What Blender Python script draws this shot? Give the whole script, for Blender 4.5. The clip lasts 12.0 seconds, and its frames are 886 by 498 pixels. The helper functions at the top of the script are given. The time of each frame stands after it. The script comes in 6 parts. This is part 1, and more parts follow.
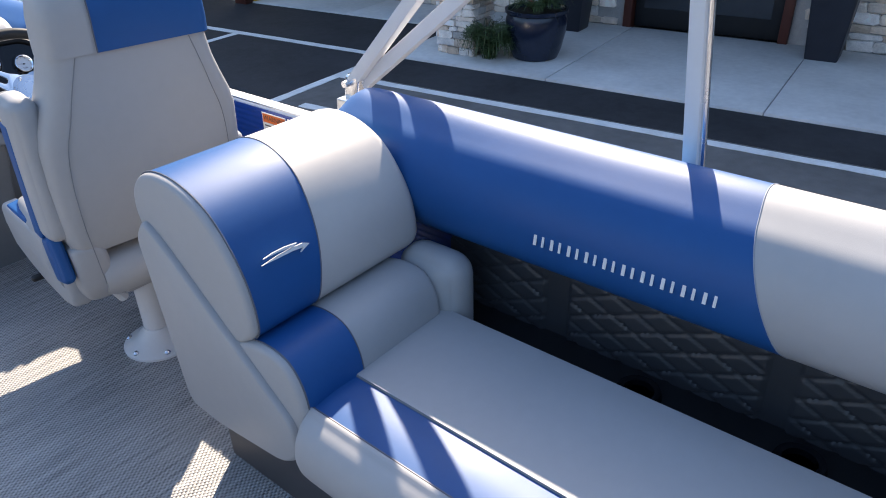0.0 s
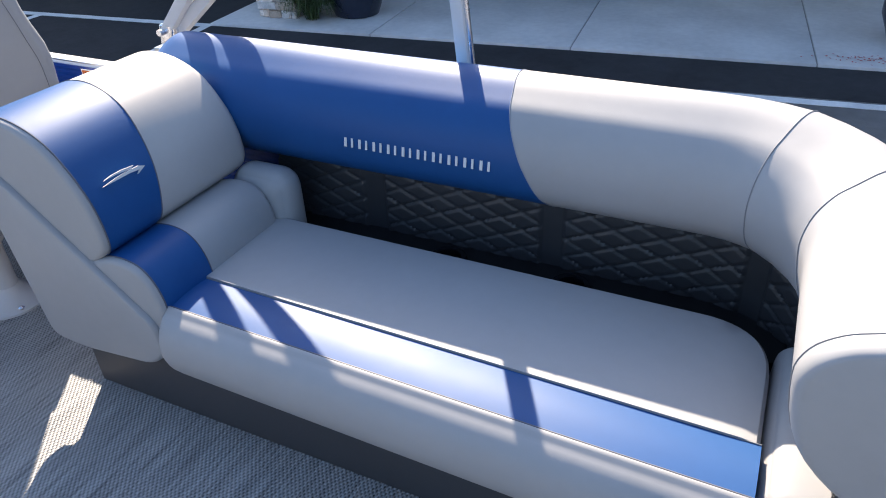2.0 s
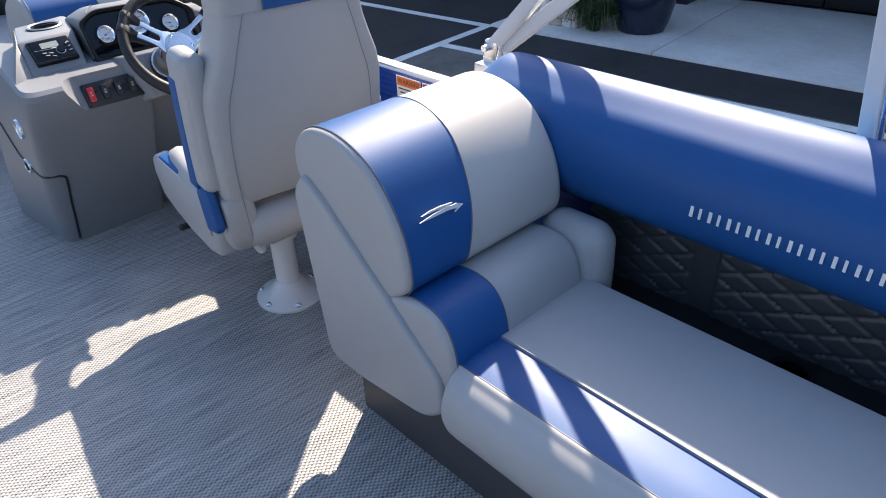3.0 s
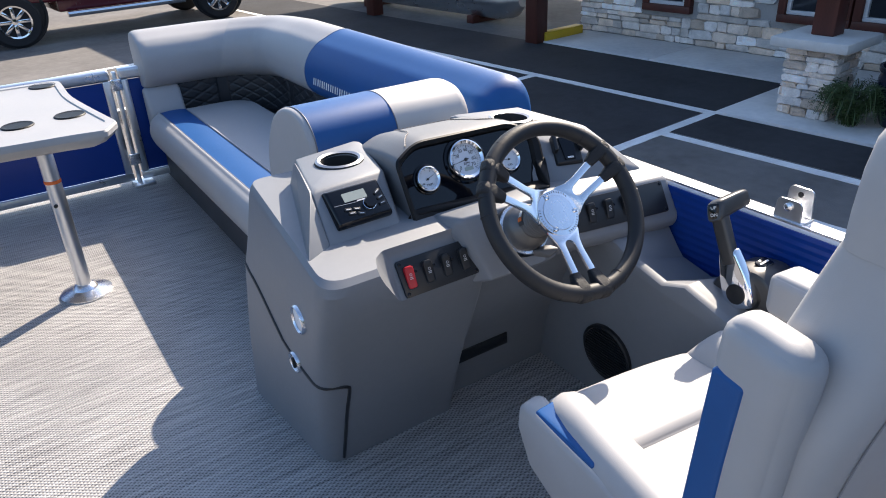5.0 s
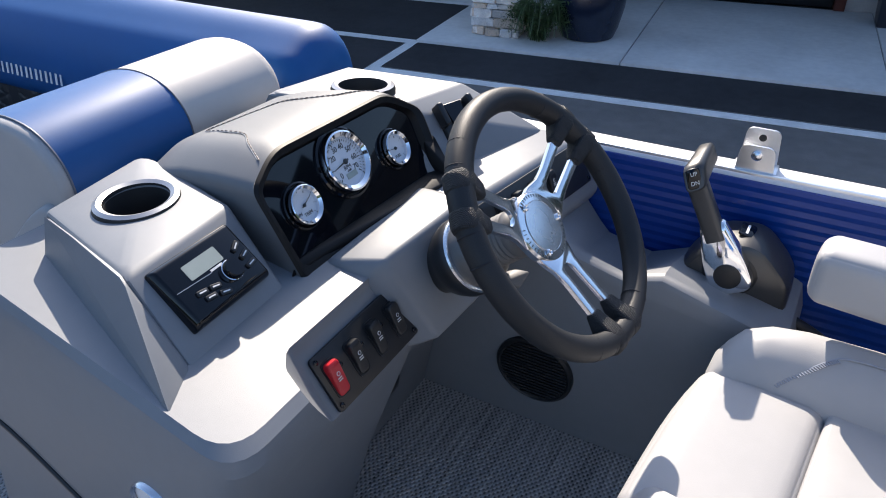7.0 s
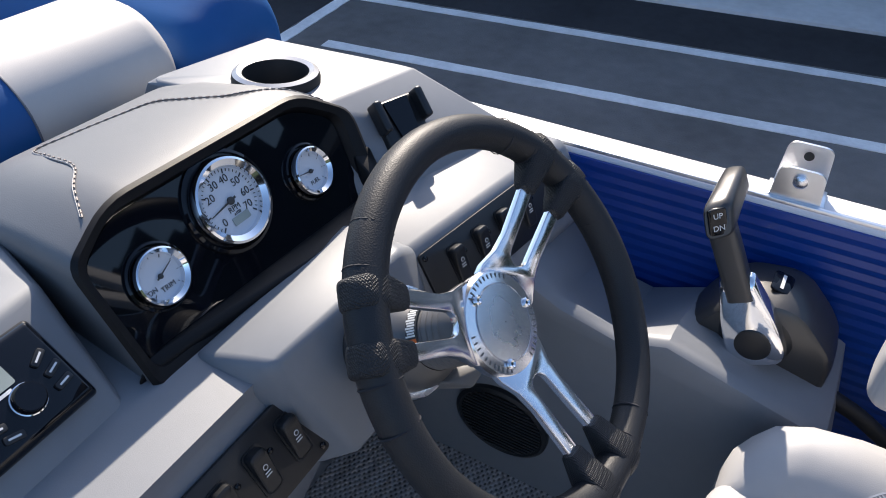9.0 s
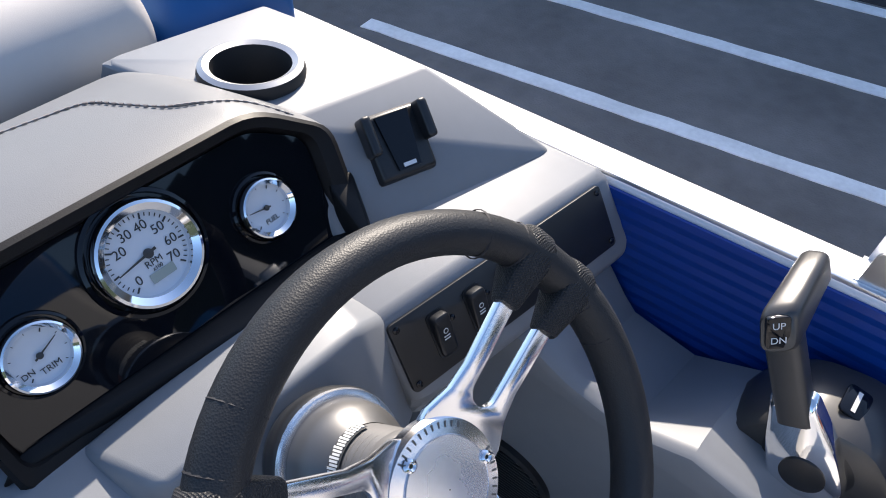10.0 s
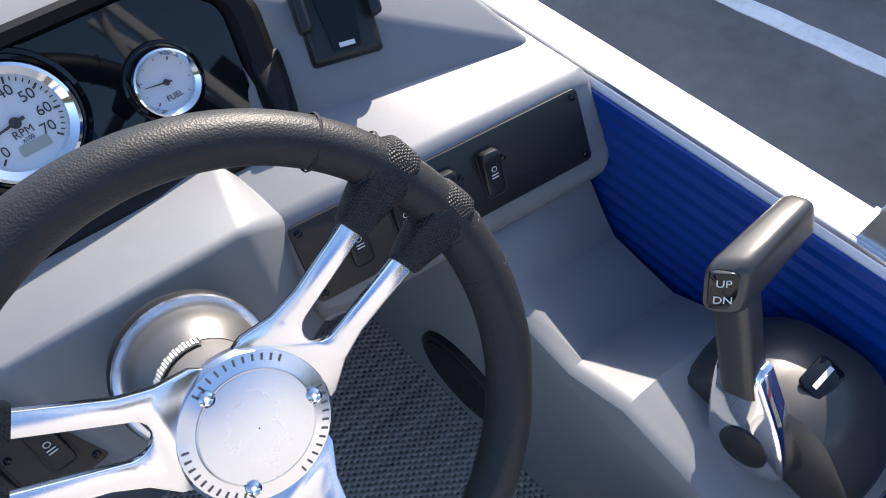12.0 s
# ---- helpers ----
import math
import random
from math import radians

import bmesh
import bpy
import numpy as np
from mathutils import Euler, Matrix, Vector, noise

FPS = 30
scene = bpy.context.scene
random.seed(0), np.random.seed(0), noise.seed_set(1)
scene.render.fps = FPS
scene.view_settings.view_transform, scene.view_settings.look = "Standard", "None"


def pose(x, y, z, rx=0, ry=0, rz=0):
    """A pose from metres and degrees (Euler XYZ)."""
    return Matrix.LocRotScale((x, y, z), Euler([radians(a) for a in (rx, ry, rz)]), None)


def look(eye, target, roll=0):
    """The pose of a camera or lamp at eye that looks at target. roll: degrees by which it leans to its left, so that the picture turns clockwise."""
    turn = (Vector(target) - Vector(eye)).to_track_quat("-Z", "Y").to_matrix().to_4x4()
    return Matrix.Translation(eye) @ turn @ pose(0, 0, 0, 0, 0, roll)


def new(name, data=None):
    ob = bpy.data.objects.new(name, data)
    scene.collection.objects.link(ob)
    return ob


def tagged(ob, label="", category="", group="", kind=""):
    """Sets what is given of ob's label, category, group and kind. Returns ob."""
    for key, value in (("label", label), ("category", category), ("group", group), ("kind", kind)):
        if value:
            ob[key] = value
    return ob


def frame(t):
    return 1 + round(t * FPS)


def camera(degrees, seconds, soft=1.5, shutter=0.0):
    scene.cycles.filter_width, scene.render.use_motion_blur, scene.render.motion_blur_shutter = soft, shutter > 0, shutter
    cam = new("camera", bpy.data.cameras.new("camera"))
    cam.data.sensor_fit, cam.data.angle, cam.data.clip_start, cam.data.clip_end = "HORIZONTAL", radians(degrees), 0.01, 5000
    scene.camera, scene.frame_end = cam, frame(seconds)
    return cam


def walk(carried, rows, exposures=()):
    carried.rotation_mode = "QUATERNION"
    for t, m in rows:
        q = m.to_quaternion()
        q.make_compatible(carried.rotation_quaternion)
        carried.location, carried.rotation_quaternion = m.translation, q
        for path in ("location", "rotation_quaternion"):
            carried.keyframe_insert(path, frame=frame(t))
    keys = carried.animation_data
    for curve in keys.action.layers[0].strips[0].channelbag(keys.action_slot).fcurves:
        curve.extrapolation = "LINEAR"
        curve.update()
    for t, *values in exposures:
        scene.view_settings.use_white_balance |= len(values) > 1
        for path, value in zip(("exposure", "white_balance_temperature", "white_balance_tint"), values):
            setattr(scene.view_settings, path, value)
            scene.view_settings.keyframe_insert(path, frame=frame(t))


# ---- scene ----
cam = camera(63.5, 12.0, soft=1.0)
PATH = [
    (0, (-0.078, 0.486, 1.233), (1.253, 1.591, 0.229), -1.5),
    (0.5, (-0.171, 0.369, 1.225), (1.349, 1.129, 0.169), -1.7),
    (1, (-0.233, 0.267, 1.214), (1.312, 0.901, 0.114), -2.4),
    (1.5, (-0.292, 0.241, 1.202), (1.264, 0.86, 0.108), -2.3),
    (2, (-0.288, 0.251, 1.228), (1.208, 1.006, 0.137), -2.6),
    (2.5, (-0.225, 0.331, 1.228), (1.139, 1.341, 0.17), -2.8),
    (3, (-0.182, 0.581, 1.221), (0.975, 1.821, 0.161), -2.3),
    (3.3, (-0.19, 0.807, 1.226), (0.847, 2.157, 0.176), -1.8),
    (3.5, (-0.181, 0.885, 1.227), (0.796, 2.283, 0.183), -1.8),
    (3.7, (-0.173, 0.996, 1.221), (0.747, 2.44, 0.187), -1.8),
    (5.3, (-0.064, 1.88, 1.179), (0.895, 3.39, 0.286), -2.7),
    (5.5, (-0.027, 1.956, 1.172), (0.976, 3.432, 0.269), -2.7),
    (6, (0.074, 2.137, 1.128), (1.222, 3.471, 0.179), -2.7),
    (6.5, (0.056, 2.301, 1.102), (1.393, 3.376, 0.075), -1.9),
    (7, (0.008, 2.379, 1.086), (1.463, 3.23, 0.009), -1.1),
    (7.2, (-0.014, 2.373, 1.072), (1.455, 3.179, -0.02), -1.0),
    (8.8, (0.267, 2.47, 1.062), (1.641, 3.214, -0.186), 0.5),
    (9, (0.321, 2.487, 1.056), (1.685, 3.253, -0.19), 0.4),
    (9.5, (0.49, 2.494, 1.051), (1.74, 3.311, -0.28), 0.8),
    (10, (0.553, 2.533, 1.062), (1.669, 3.379, -0.365), 1.3),
    (10.5, (0.561, 2.582, 1.058), (1.592, 3.421, -0.436), 2.0),
    (11, (0.574, 2.59, 1.063), (1.569, 3.412, -0.464), 3.3),
    (11.5, (0.63, 2.531, 1.062), (1.549, 3.346, -0.516), 3.3),
    (12, (0.703, 2.472, 1.021), (1.459, 3.323, -0.623), -1.2),
]
walk(cam, [(t, look(eye, target, roll)) for t, eye, target, roll in PATH], [(0.0, 1.50, 6850, 10), (0.6, 1.52, 6850, 10), (1.1, 1.44, 6750, 10), (2.0, 1.44, 6750, 10), (2.6, 1.50, 6850, 10), (3.1, 1.38, 6750, 10), (3.7, 1.30, 6700, 10), (5.5, 1.16, 6550, 10), (7.0, 1.06, 6400, 10), (9.0, 1.02, 6400, 10), (10.0, 1.20, 6400, 10), (10.5, 1.28, 6400, 10), (12.0, 1.44, 6400, 10)])
# ---- light ----
SUN_AZ, SUN_EL = 32.0, 36.6  # degrees from +x towards +y, and above the horizon
world = bpy.data.worlds.new("sky")
world.use_nodes = True
scene.world = world
_nt = world.node_tree
_sky = _nt.nodes.new("ShaderNodeTexSky")
_sky.sky_type, _sky.sun_disc = "NISHITA", False
_sky.sun_elevation, _sky.sun_rotation = radians(SUN_EL), radians(90 - SUN_AZ)
_sky.dust_density, _sky.ozone_density = 1.2, 3.0
_nt.links.new(_sky.outputs[0], _nt.nodes["Background"].inputs[0])
_nt.nodes["Background"].inputs[1].default_value = 0.122
sun = new("sun", bpy.data.lights.new("sun", "SUN"))
sun.data.energy, sun.data.angle, sun.data.color = 4.4, radians(0.53), (1.0, 0.875, 0.735)
_a, _e = radians(SUN_AZ), radians(SUN_EL)
SUN_DIR = Vector((math.cos(_e) * math.cos(_a), math.cos(_e) * math.sin(_a), math.sin(_e)))
sun.matrix_world = look(SUN_DIR * 30, (0, 0, 0))

# ---- materials ----


def material(name, base, rough=0.5, metal=0.0, vary=0.12, scale=8.0, bump=0.0, bump_scale=300.0, coat=0.0, spec=0.5, island=False, streak=None, tint=None):
    """A surface with colour variation at two scales and a fine relief."""
    m = bpy.data.materials.new(name)
    m.use_nodes = True
    nt = m.node_tree
    n, l = nt.nodes, nt.links
    b = n["Principled BSDF"]
    b.inputs["Metallic"].default_value = metal
    b.inputs["Coat Weight"].default_value = coat
    b.inputs["Coat Roughness"].default_value = 0.08
    b.inputs["Specular IOR Level"].default_value = spec
    geo = n.new("ShaderNodeNewGeometry")
    pos = geo.outputs["Position"]
    if streak:
        mp = n.new("ShaderNodeVectorMath")
        mp.operation = "MULTIPLY"
        mp.inputs[1].default_value = streak
        l.new(pos, mp.inputs[0])
        pos = mp.outputs[0]
    big = n.new("ShaderNodeTexNoise")
    big.inputs["Scale"].default_value, big.inputs["Detail"].default_value = scale, 4
    fine = n.new("ShaderNodeTexNoise")
    fine.inputs["Scale"].default_value, fine.inputs["Detail"].default_value = scale * 9, 3
    l.new(pos, big.inputs["Vector"])
    l.new(pos, fine.inputs["Vector"])
    mix = n.new("ShaderNodeMath")
    mix.operation = "MULTIPLY_ADD"
    l.new(fine.outputs["Fac"], mix.inputs[0])
    mix.inputs[1].default_value = 0.45
    l.new(big.outputs["Fac"], mix.inputs[2])
    ramp = n.new("ShaderNodeMapRange")
    ramp.inputs["From Min"].default_value, ramp.inputs["From Max"].default_value = 0.35, 1.05
    ramp.inputs["To Min"].default_value, ramp.inputs["To Max"].default_value = 1 - vary, 1 + vary
    l.new(mix.outputs[0], ramp.inputs["Value"])
    value = ramp.outputs[0]
    if island:
        info = n.new("ShaderNodeObjectInfo")
        add = n.new("ShaderNodeMath")
        add.operation = "ADD"
        l.new(info.outputs["Random"], add.inputs[0])
        l.new(geo.outputs["Random Per Island"], add.inputs[1])
        fr = n.new("ShaderNodeMath")
        fr.operation = "FRACT"
        l.new(add.outputs[0], fr.inputs[0])
        rr = n.new("ShaderNodeMapRange")
        rr.inputs["To Min"].default_value, rr.inputs["To Max"].default_value = 0.62, 1.3
        l.new(fr.outputs[0], rr.inputs["Value"])
        mul = n.new("ShaderNodeMath")
        mul.operation = "MULTIPLY"
        l.new(value, mul.inputs[0])
        l.new(rr.outputs[0], mul.inputs[1])
        value = mul.outputs[0]
    col = n.new("ShaderNodeVectorMath")
    col.operation = "SCALE"
    col.inputs[0].default_value = base
    l.new(value, col.inputs["Scale"])
    colour = col.outputs[0]
    if tint:
        # some pieces take a second hue
        k = n.new("ShaderNodeMath")
        k.operation = "MULTIPLY"
        k.inputs[1].default_value = 7.31
        l.new(fr.outputs[0], k.inputs[0])
        k2 = n.new("ShaderNodeMath")
        k2.operation = "FRACT"
        l.new(k.outputs[0], k2.inputs[0])
        hue = n.new("ShaderNodeMix")
        hue.data_type = "RGBA"
        hue.inputs["A"].default_value, hue.inputs["B"].default_value = (1, 1, 1, 1), (*tint, 1)
        l.new(k2.outputs[0], hue.inputs["Factor"])
        both = n.new("ShaderNodeVectorMath")
        both.operation = "MULTIPLY"
        l.new(colour, both.inputs[0])
        l.new(hue.outputs["Result"], both.inputs[1])
        colour = both.outputs[0]
    l.new(colour, b.inputs["Base Color"])
    rg = n.new("ShaderNodeMapRange")
    rg.inputs["To Min"].default_value, rg.inputs["To Max"].default_value = rough - min(0.08, rough * 0.4), min(rough + min(0.08, rough * 0.4), 1)
    l.new(big.outputs["Fac"], rg.inputs["Value"])
    l.new(rg.outputs[0], b.inputs["Roughness"])
    if bump:
        t = n.new("ShaderNodeTexVoronoi")
        t.inputs["Scale"].default_value = bump_scale
        l.new(geo.outputs["Position"], t.inputs["Vector"])
        bp = n.new("ShaderNodeBump")
        bp.inputs["Strength"].default_value, bp.inputs["Distance"].default_value = bump, 0.35 / bump_scale
        l.new(t.outputs["Distance"], bp.inputs["Height"])
        l.new(bp.outputs[0], b.inputs["Normal"])
    return m


def weave_material():
    """Woven vinyl deck covering: crossed threads, mottled yarn and long streaks."""
    m = bpy.data.materials.new("woven_vinyl")
    m.use_nodes = True
    nt = m.node_tree
    n, l = nt.nodes, nt.links
    b = n["Principled BSDF"]
    b.inputs["Roughness"].default_value = 0.5
    b.inputs["Specular IOR Level"].default_value = 1.0
    geo = n.new("ShaderNodeNewGeometry")
    sep = n.new("ShaderNodeSeparateXYZ")
    wn = n.new("ShaderNodeTexNoise")
    wn.inputs["Scale"].default_value, wn.inputs["Detail"].default_value = 45, 3
    l.new(geo.outputs["Position"], wn.inputs["Vector"])
    wm = n.new("ShaderNodeVectorMath")
    wm.operation = "MULTIPLY_ADD"
    wm.inputs[1].default_value = (0.0024, 0.0020, 0.0)
    l.new(wn.outputs["Color"], wm.inputs[0])
    l.new(geo.outputs["Position"], wm.inputs[2])
    l.new(wm.outputs[0], sep.inputs[0])

    def wave(sock, k, ph=0.0):
        a = n.new("ShaderNodeMath")
        a.operation = "MULTIPLY_ADD"
        l.new(sock, a.inputs[0])
        a.inputs[1].default_value, a.inputs[2].default_value = k, ph
        s = n.new("ShaderNodeMath")
        s.operation = "SINE"
        l.new(a.outputs[0], s.inputs[0])
        return s.outputs[0]

    wx, wy = wave(sep.outputs["X"], 2 * math.pi / 0.0138), wave(sep.outputs["Y"], 2 * math.pi / 0.0104)
    pr = n.new("ShaderNodeMath")
    pr.operation = "MULTIPLY"
    l.new(wx, pr.inputs[0])
    l.new(wy, pr.inputs[1])
    pit = n.new("ShaderNodeMapRange")
    pit.interpolation_type = "SMOOTHSTEP"
    pit.inputs["From Min"].default_value, pit.inputs["From Max"].default_value = 0.0, 0.75
    l.new(pr.outputs[0], pit.inputs["Value"])

    def noise(stretch, detail):
        st = n.new("ShaderNodeVectorMath")
        st.operation = "MULTIPLY"
        st.inputs[1].default_value = stretch
        l.new(geo.outputs["Position"], st.inputs[0])
        no = n.new("ShaderNodeTexNoise")
        no.inputs["Scale"].default_value, no.inputs["Detail"].default_value = 1.0, detail
        l.new(st.outputs[0], no.inputs["Vector"])
        return no.outputs["Fac"]

    def mad(a, k, b):
        f = n.new("ShaderNodeMath")
        f.operation = "MULTIPLY_ADD"
        l.new(a, f.inputs[0])
        f.inputs[1].default_value = k
        if isinstance(b, float):
            f.inputs[2].default_value = b
        else:
            l.new(b, f.inputs[2])
        return f.outputs[0]

    value = mad(pit.outputs[0], -0.36, 0.10)
    value = mad(noise((6, 130, 1), 3), 0.95, value)
    value = mad(noise((170, 110, 1), 2), 0.42, value)
    value = mad(noise((2.3, 2.3, 2.3), 2), 0.15, value)
    rp = n.new("ShaderNodeValToRGB")
    rp.color_ramp.elements[0].position, rp.color_ramp.elements[0].color = 0.36, (0.012, 0.013, 0.016, 1)
    rp.color_ramp.elements[1].position, rp.color_ramp.elements[1].color = 1.0, (0.46, 0.45, 0.44, 1)
    l.new(value, rp.inputs[0])
    l.new(rp.outputs[0], b.inputs["Base Color"])
    bp = n.new("ShaderNodeBump")
    bp.inputs["Strength"].default_value, bp.inputs["Distance"].default_value = 0.5, 0.002
    bp.invert = True
    l.new(pr.outputs[0], bp.inputs["Height"])
    l.new(bp.outputs[0], b.inputs["Normal"])
    return m


GREY = material("grey_vinyl", (0.39, 0.387, 0.39), 0.5, vary=0.05, scale=5, bump=0.12, bump_scale=900, spec=0.35)
WHITE_V = material("light_vinyl", (0.48, 0.462, 0.445), 0.5, vary=0.05, scale=5, bump=0.12, bump_scale=900, spec=0.35)
BLUE = material("blue_vinyl", (0.006, 0.080, 0.262), 0.5, vary=0.08, scale=5, bump=0.12, bump_scale=900, spec=0.38)
PIPING = material("dark_piping", (0.11, 0.12, 0.15), 0.5)
STITCH = material("brown_stitching", (0.26, 0.215, 0.19), 0.6)
SEAM = material("grey_seam", (0.24, 0.245, 0.26), 0.6)
BOOT = material("grey_rubber", (0.13, 0.127, 0.125), 0.5, vary=0.1)
THREAD = material("seam_thread", (0.32, 0.34, 0.39), 0.6)
PLINTH = material("grey_plinth", (0.055, 0.055, 0.06), 0.55, vary=0.1, bump=0.1, bump_scale=500)
QUILT = material("quilted_black_vinyl", (0.036, 0.038, 0.043), 0.42, vary=0.1, bump=0.15, bump_scale=700)
DARK = material("black_plastic", (0.012, 0.013, 0.015), 0.38, vary=0.1)
CONSOLE = material("console_plastic", (0.186, 0.197, 0.214), 0.50, vary=0.07, scale=6, bump=0.15, bump_scale=1300, spec=0.7)
BEZEL = material("black_pad", (0.006, 0.006, 0.007), 0.5, vary=0.1, bump=0.2, bump_scale=900, spec=0.25)
GLOSS = material("gloss_black", (0.004, 0.005, 0.008), 0.03, vary=0.0, spec=0.38)
LEATHER = material("black_leather", (0.016, 0.017, 0.019), 0.5, vary=0.12, bump=0.4, bump_scale=800, spec=0.38)
PERFORATED = LEATHER.copy()
PERFORATED.name = "punched_leather"
_pn = PERFORATED.node_tree
_pv = _pn.nodes.new("ShaderNodeTexVoronoi")
_pv.inputs["Scale"].default_value, _pv.inputs["Randomness"].default_value = 640, 0.15
_pg = _pn.nodes.new("ShaderNodeNewGeometry")
_pn.links.new(_pg.outputs["Position"], _pv.inputs["Vector"])
_pb = _pn.nodes.new("ShaderNodeBump")
_pb.inputs["Strength"].default_value, _pb.inputs["Distance"].default_value = 0.8, 0.0015
_pn.links.new(_pv.outputs["Distance"], _pb.inputs["Height"])
_pn.links.new(_pb.outputs[0], _pn.nodes["Principled BSDF"].inputs["Normal"])
HOODV = material("grey_dash_vinyl", (0.145, 0.150, 0.158), 0.5, vary=0.06, bump=0.18, bump_scale=900, spec=0.5)
RIM = material("satin_grey_ring", (0.42, 0.42, 0.43), 0.38, metal=0.8, vary=0.05)
CHROME = material("chrome", (0.85, 0.86, 0.88), 0.07, metal=1.0, vary=0.02)
POLISHED = material("polished_aluminium", (0.80, 0.80, 0.82), 0.17, metal=1.0, vary=0.03)
BRUSHED = material("brushed_metal", (0.78, 0.79, 0.82), 0.26, metal=1.0, vary=0.05, scale=20)
ALU = material("anodised_aluminium", (0.75, 0.76, 0.78), 0.3, metal=1.0, vary=0.06, scale=12)
WHITE_P = material("white_powder_coat", (0.68, 0.68, 0.69), 0.35, vary=0.04)
WHITE_M = material("white_marking", (0.72, 0.72, 0.72), 0.5, vary=0.05)
PANEL = material("blue_fence_panel", (0.003, 0.040, 0.25), 0.32, vary=0.06, spec=0.4, coat=0.1)
RED = material("red_plastic", (0.55, 0.02, 0.03), 0.35)
LCD = material("lcd", (0.36, 0.40, 0.36), 0.3)
DIAL = material("dial_face", (0.72, 0.74, 0.78), 0.35, vary=0.03)
ASPHALT = material("asphalt", (0.178, 0.170, 0.162), 0.9, vary=0.35, scale=1.2, bump=0.5, bump_scale=90, spec=0.12)
NEWPATCH = material("sealed_asphalt", (0.055, 0.055, 0.058), 0.9, vary=0.3, scale=1.5, bump=0.4, bump_scale=90, spec=0.12)
PAINT = material("road_paint", (0.86, 0.86, 0.84), 0.7, vary=0.2, scale=5)
YELLOW = material("yellow_paint", (0.62, 0.40, 0.02), 0.6, vary=0.15)
CONCRETE = material("concrete", (0.66, 0.65, 0.63), 0.85, vary=0.2, scale=1.6, bump=0.25, bump_scale=150)
STONE = material("ledge_stone", (0.84, 0.80, 0.76), 0.85, vary=0.3, scale=9, bump=0.9, bump_scale=45, island=True, tint=(0.86, 0.70, 0.56))
MORTAR = material("mortar", (0.36, 0.345, 0.33), 0.9, vary=0.2)
CAPSTONE = material("cast_stone_cap", (0.66, 0.65, 0.62), 0.8, vary=0.1, bump=0.3, bump_scale=120)
REDWOOD = material("stained_timber", (0.085, 0.022, 0.014), 0.5, vary=0.3, scale=5, streak=(4, 4, 0.5))
GLAZE = material("blue_glazed_pot", (0.01, 0.016, 0.036), 0.22, vary=0.35, scale=6, spec=0.6)
DARKPOT = material("dark_pot", (0.02, 0.022, 0.032), 0.4, vary=0.2)
# for the unseen tree shapes; dark so they return little light
SKY_SCREEN = material("dark_sky_screen", (0.022, 0.034, 0.022), 0.8, vary=0.3, scale=2, island=True, spec=0.2)
LEAF = material("fern_leaf", (0.05, 0.085, 0.025), 0.55, vary=0.3, scale=12, island=True)
FLOWER = material("red_petal", (0.5, 0.02, 0.03), 0.5, vary=0.2)
SOIL = material("soil", (0.04, 0.03, 0.02), 0.9, vary=0.3, bump=0.5, bump_scale=80)
TRUCK = material("maroon_paint", (0.10, 0.006, 0.014), 0.25, vary=0.05, coat=0.6)
TYRE = material("tyre_rubber", (0.018, 0.018, 0.02), 0.75, vary=0.15)
WINDOW = material("dark_window_glass", (0.02, 0.024, 0.03), 0.05, spec=0.8)
STUCCO = material("porch_soffit", (0.45, 0.42, 0.38), 0.8, vary=0.1)
BAGCLOTH = material("black_bag_cloth", (0.012, 0.012, 0.016), 0.75, vary=0.2, bump=0.4, bump_scale=500)
LINING = material("lilac_lining", (0.34, 0.31, 0.42), 0.6, vary=0.15)
TABLEP = material("pale_table_plastic", (0.36, 0.355, 0.35), 0.45, vary=0.07, bump=0.15, bump_scale=900)
CARPET = weave_material()
GRAPHITE = material("graphite_satin_plastic", (0.075, 0.074, 0.074), 0.36, metal=0.55, vary=0.08, bump=0.1, bump_scale=1500)
RUBBER = material("black_rubber", (0.015, 0.015, 0.016), 0.6)
ORANGE = material("orange_label", (0.75, 0.16, 0.03), 0.5)
PAPER = material("label_paper", (0.75, 0.75, 0.73), 0.5, vary=0.03)
INK = material("label_ink", (0.05, 0.05, 0.05), 0.6)

# ---- building blocks ----


def thing(name, base, label, category, group="", kind=""):
    ob = new(name)
    ob.location = base
    ob.empty_display_size = 0.1
    return tagged(ob, label, category, group, kind)


def finish(bm, name, mat, smooth=True, angle=38):
    bmesh.ops.recalc_face_normals(bm, faces=bm.faces)
    me = bpy.data.meshes.new(name)
    flat = bm.faces.layers.int.get("flat")
    flags = [not (flat and f[flat]) for f in bm.faces]
    bm.to_mesh(me)
    bm.free()
    for mt in mat if isinstance(mat, (list, tuple)) else [mat]:
        me.materials.append(mt)
    if smooth:
        me.polygons.foreach_set("use_smooth", flags)
        me.set_sharp_from_angle(angle=radians(angle))
    return me


def adopt(ob, parent):
    ob.parent = parent
    ob.matrix_parent_inverse = Matrix.Translation(-parent.location) if parent.type == "EMPTY" else Matrix()
    return ob


def part(name, bm, mat, parent=None, label="", smooth=True, angle=38):
    """Links a bmesh, drawn in world places, as one mesh under a thing or a part."""
    ob = new(name, finish(bm, name, mat, smooth, angle))
    if parent:
        adopt(ob, parent)
    return tagged(ob, label)


def solid(name, bm, mat, label, category, group="", kind="", smooth=True, angle=38):
    """A thing that is one mesh."""
    return tagged(part(name, bm, mat, None, "", smooth, angle), label, category, group, kind)


def join(*bms):
    out = bmesh.new()
    for b in bms:
        me = bpy.data.meshes.new("tmp")
        b.to_mesh(me)
        b.free()
        out.from_mesh(me)
        bpy.data.meshes.remove(me)
    return out


def moved(bm, m):
    bm.transform(m)
    return bm


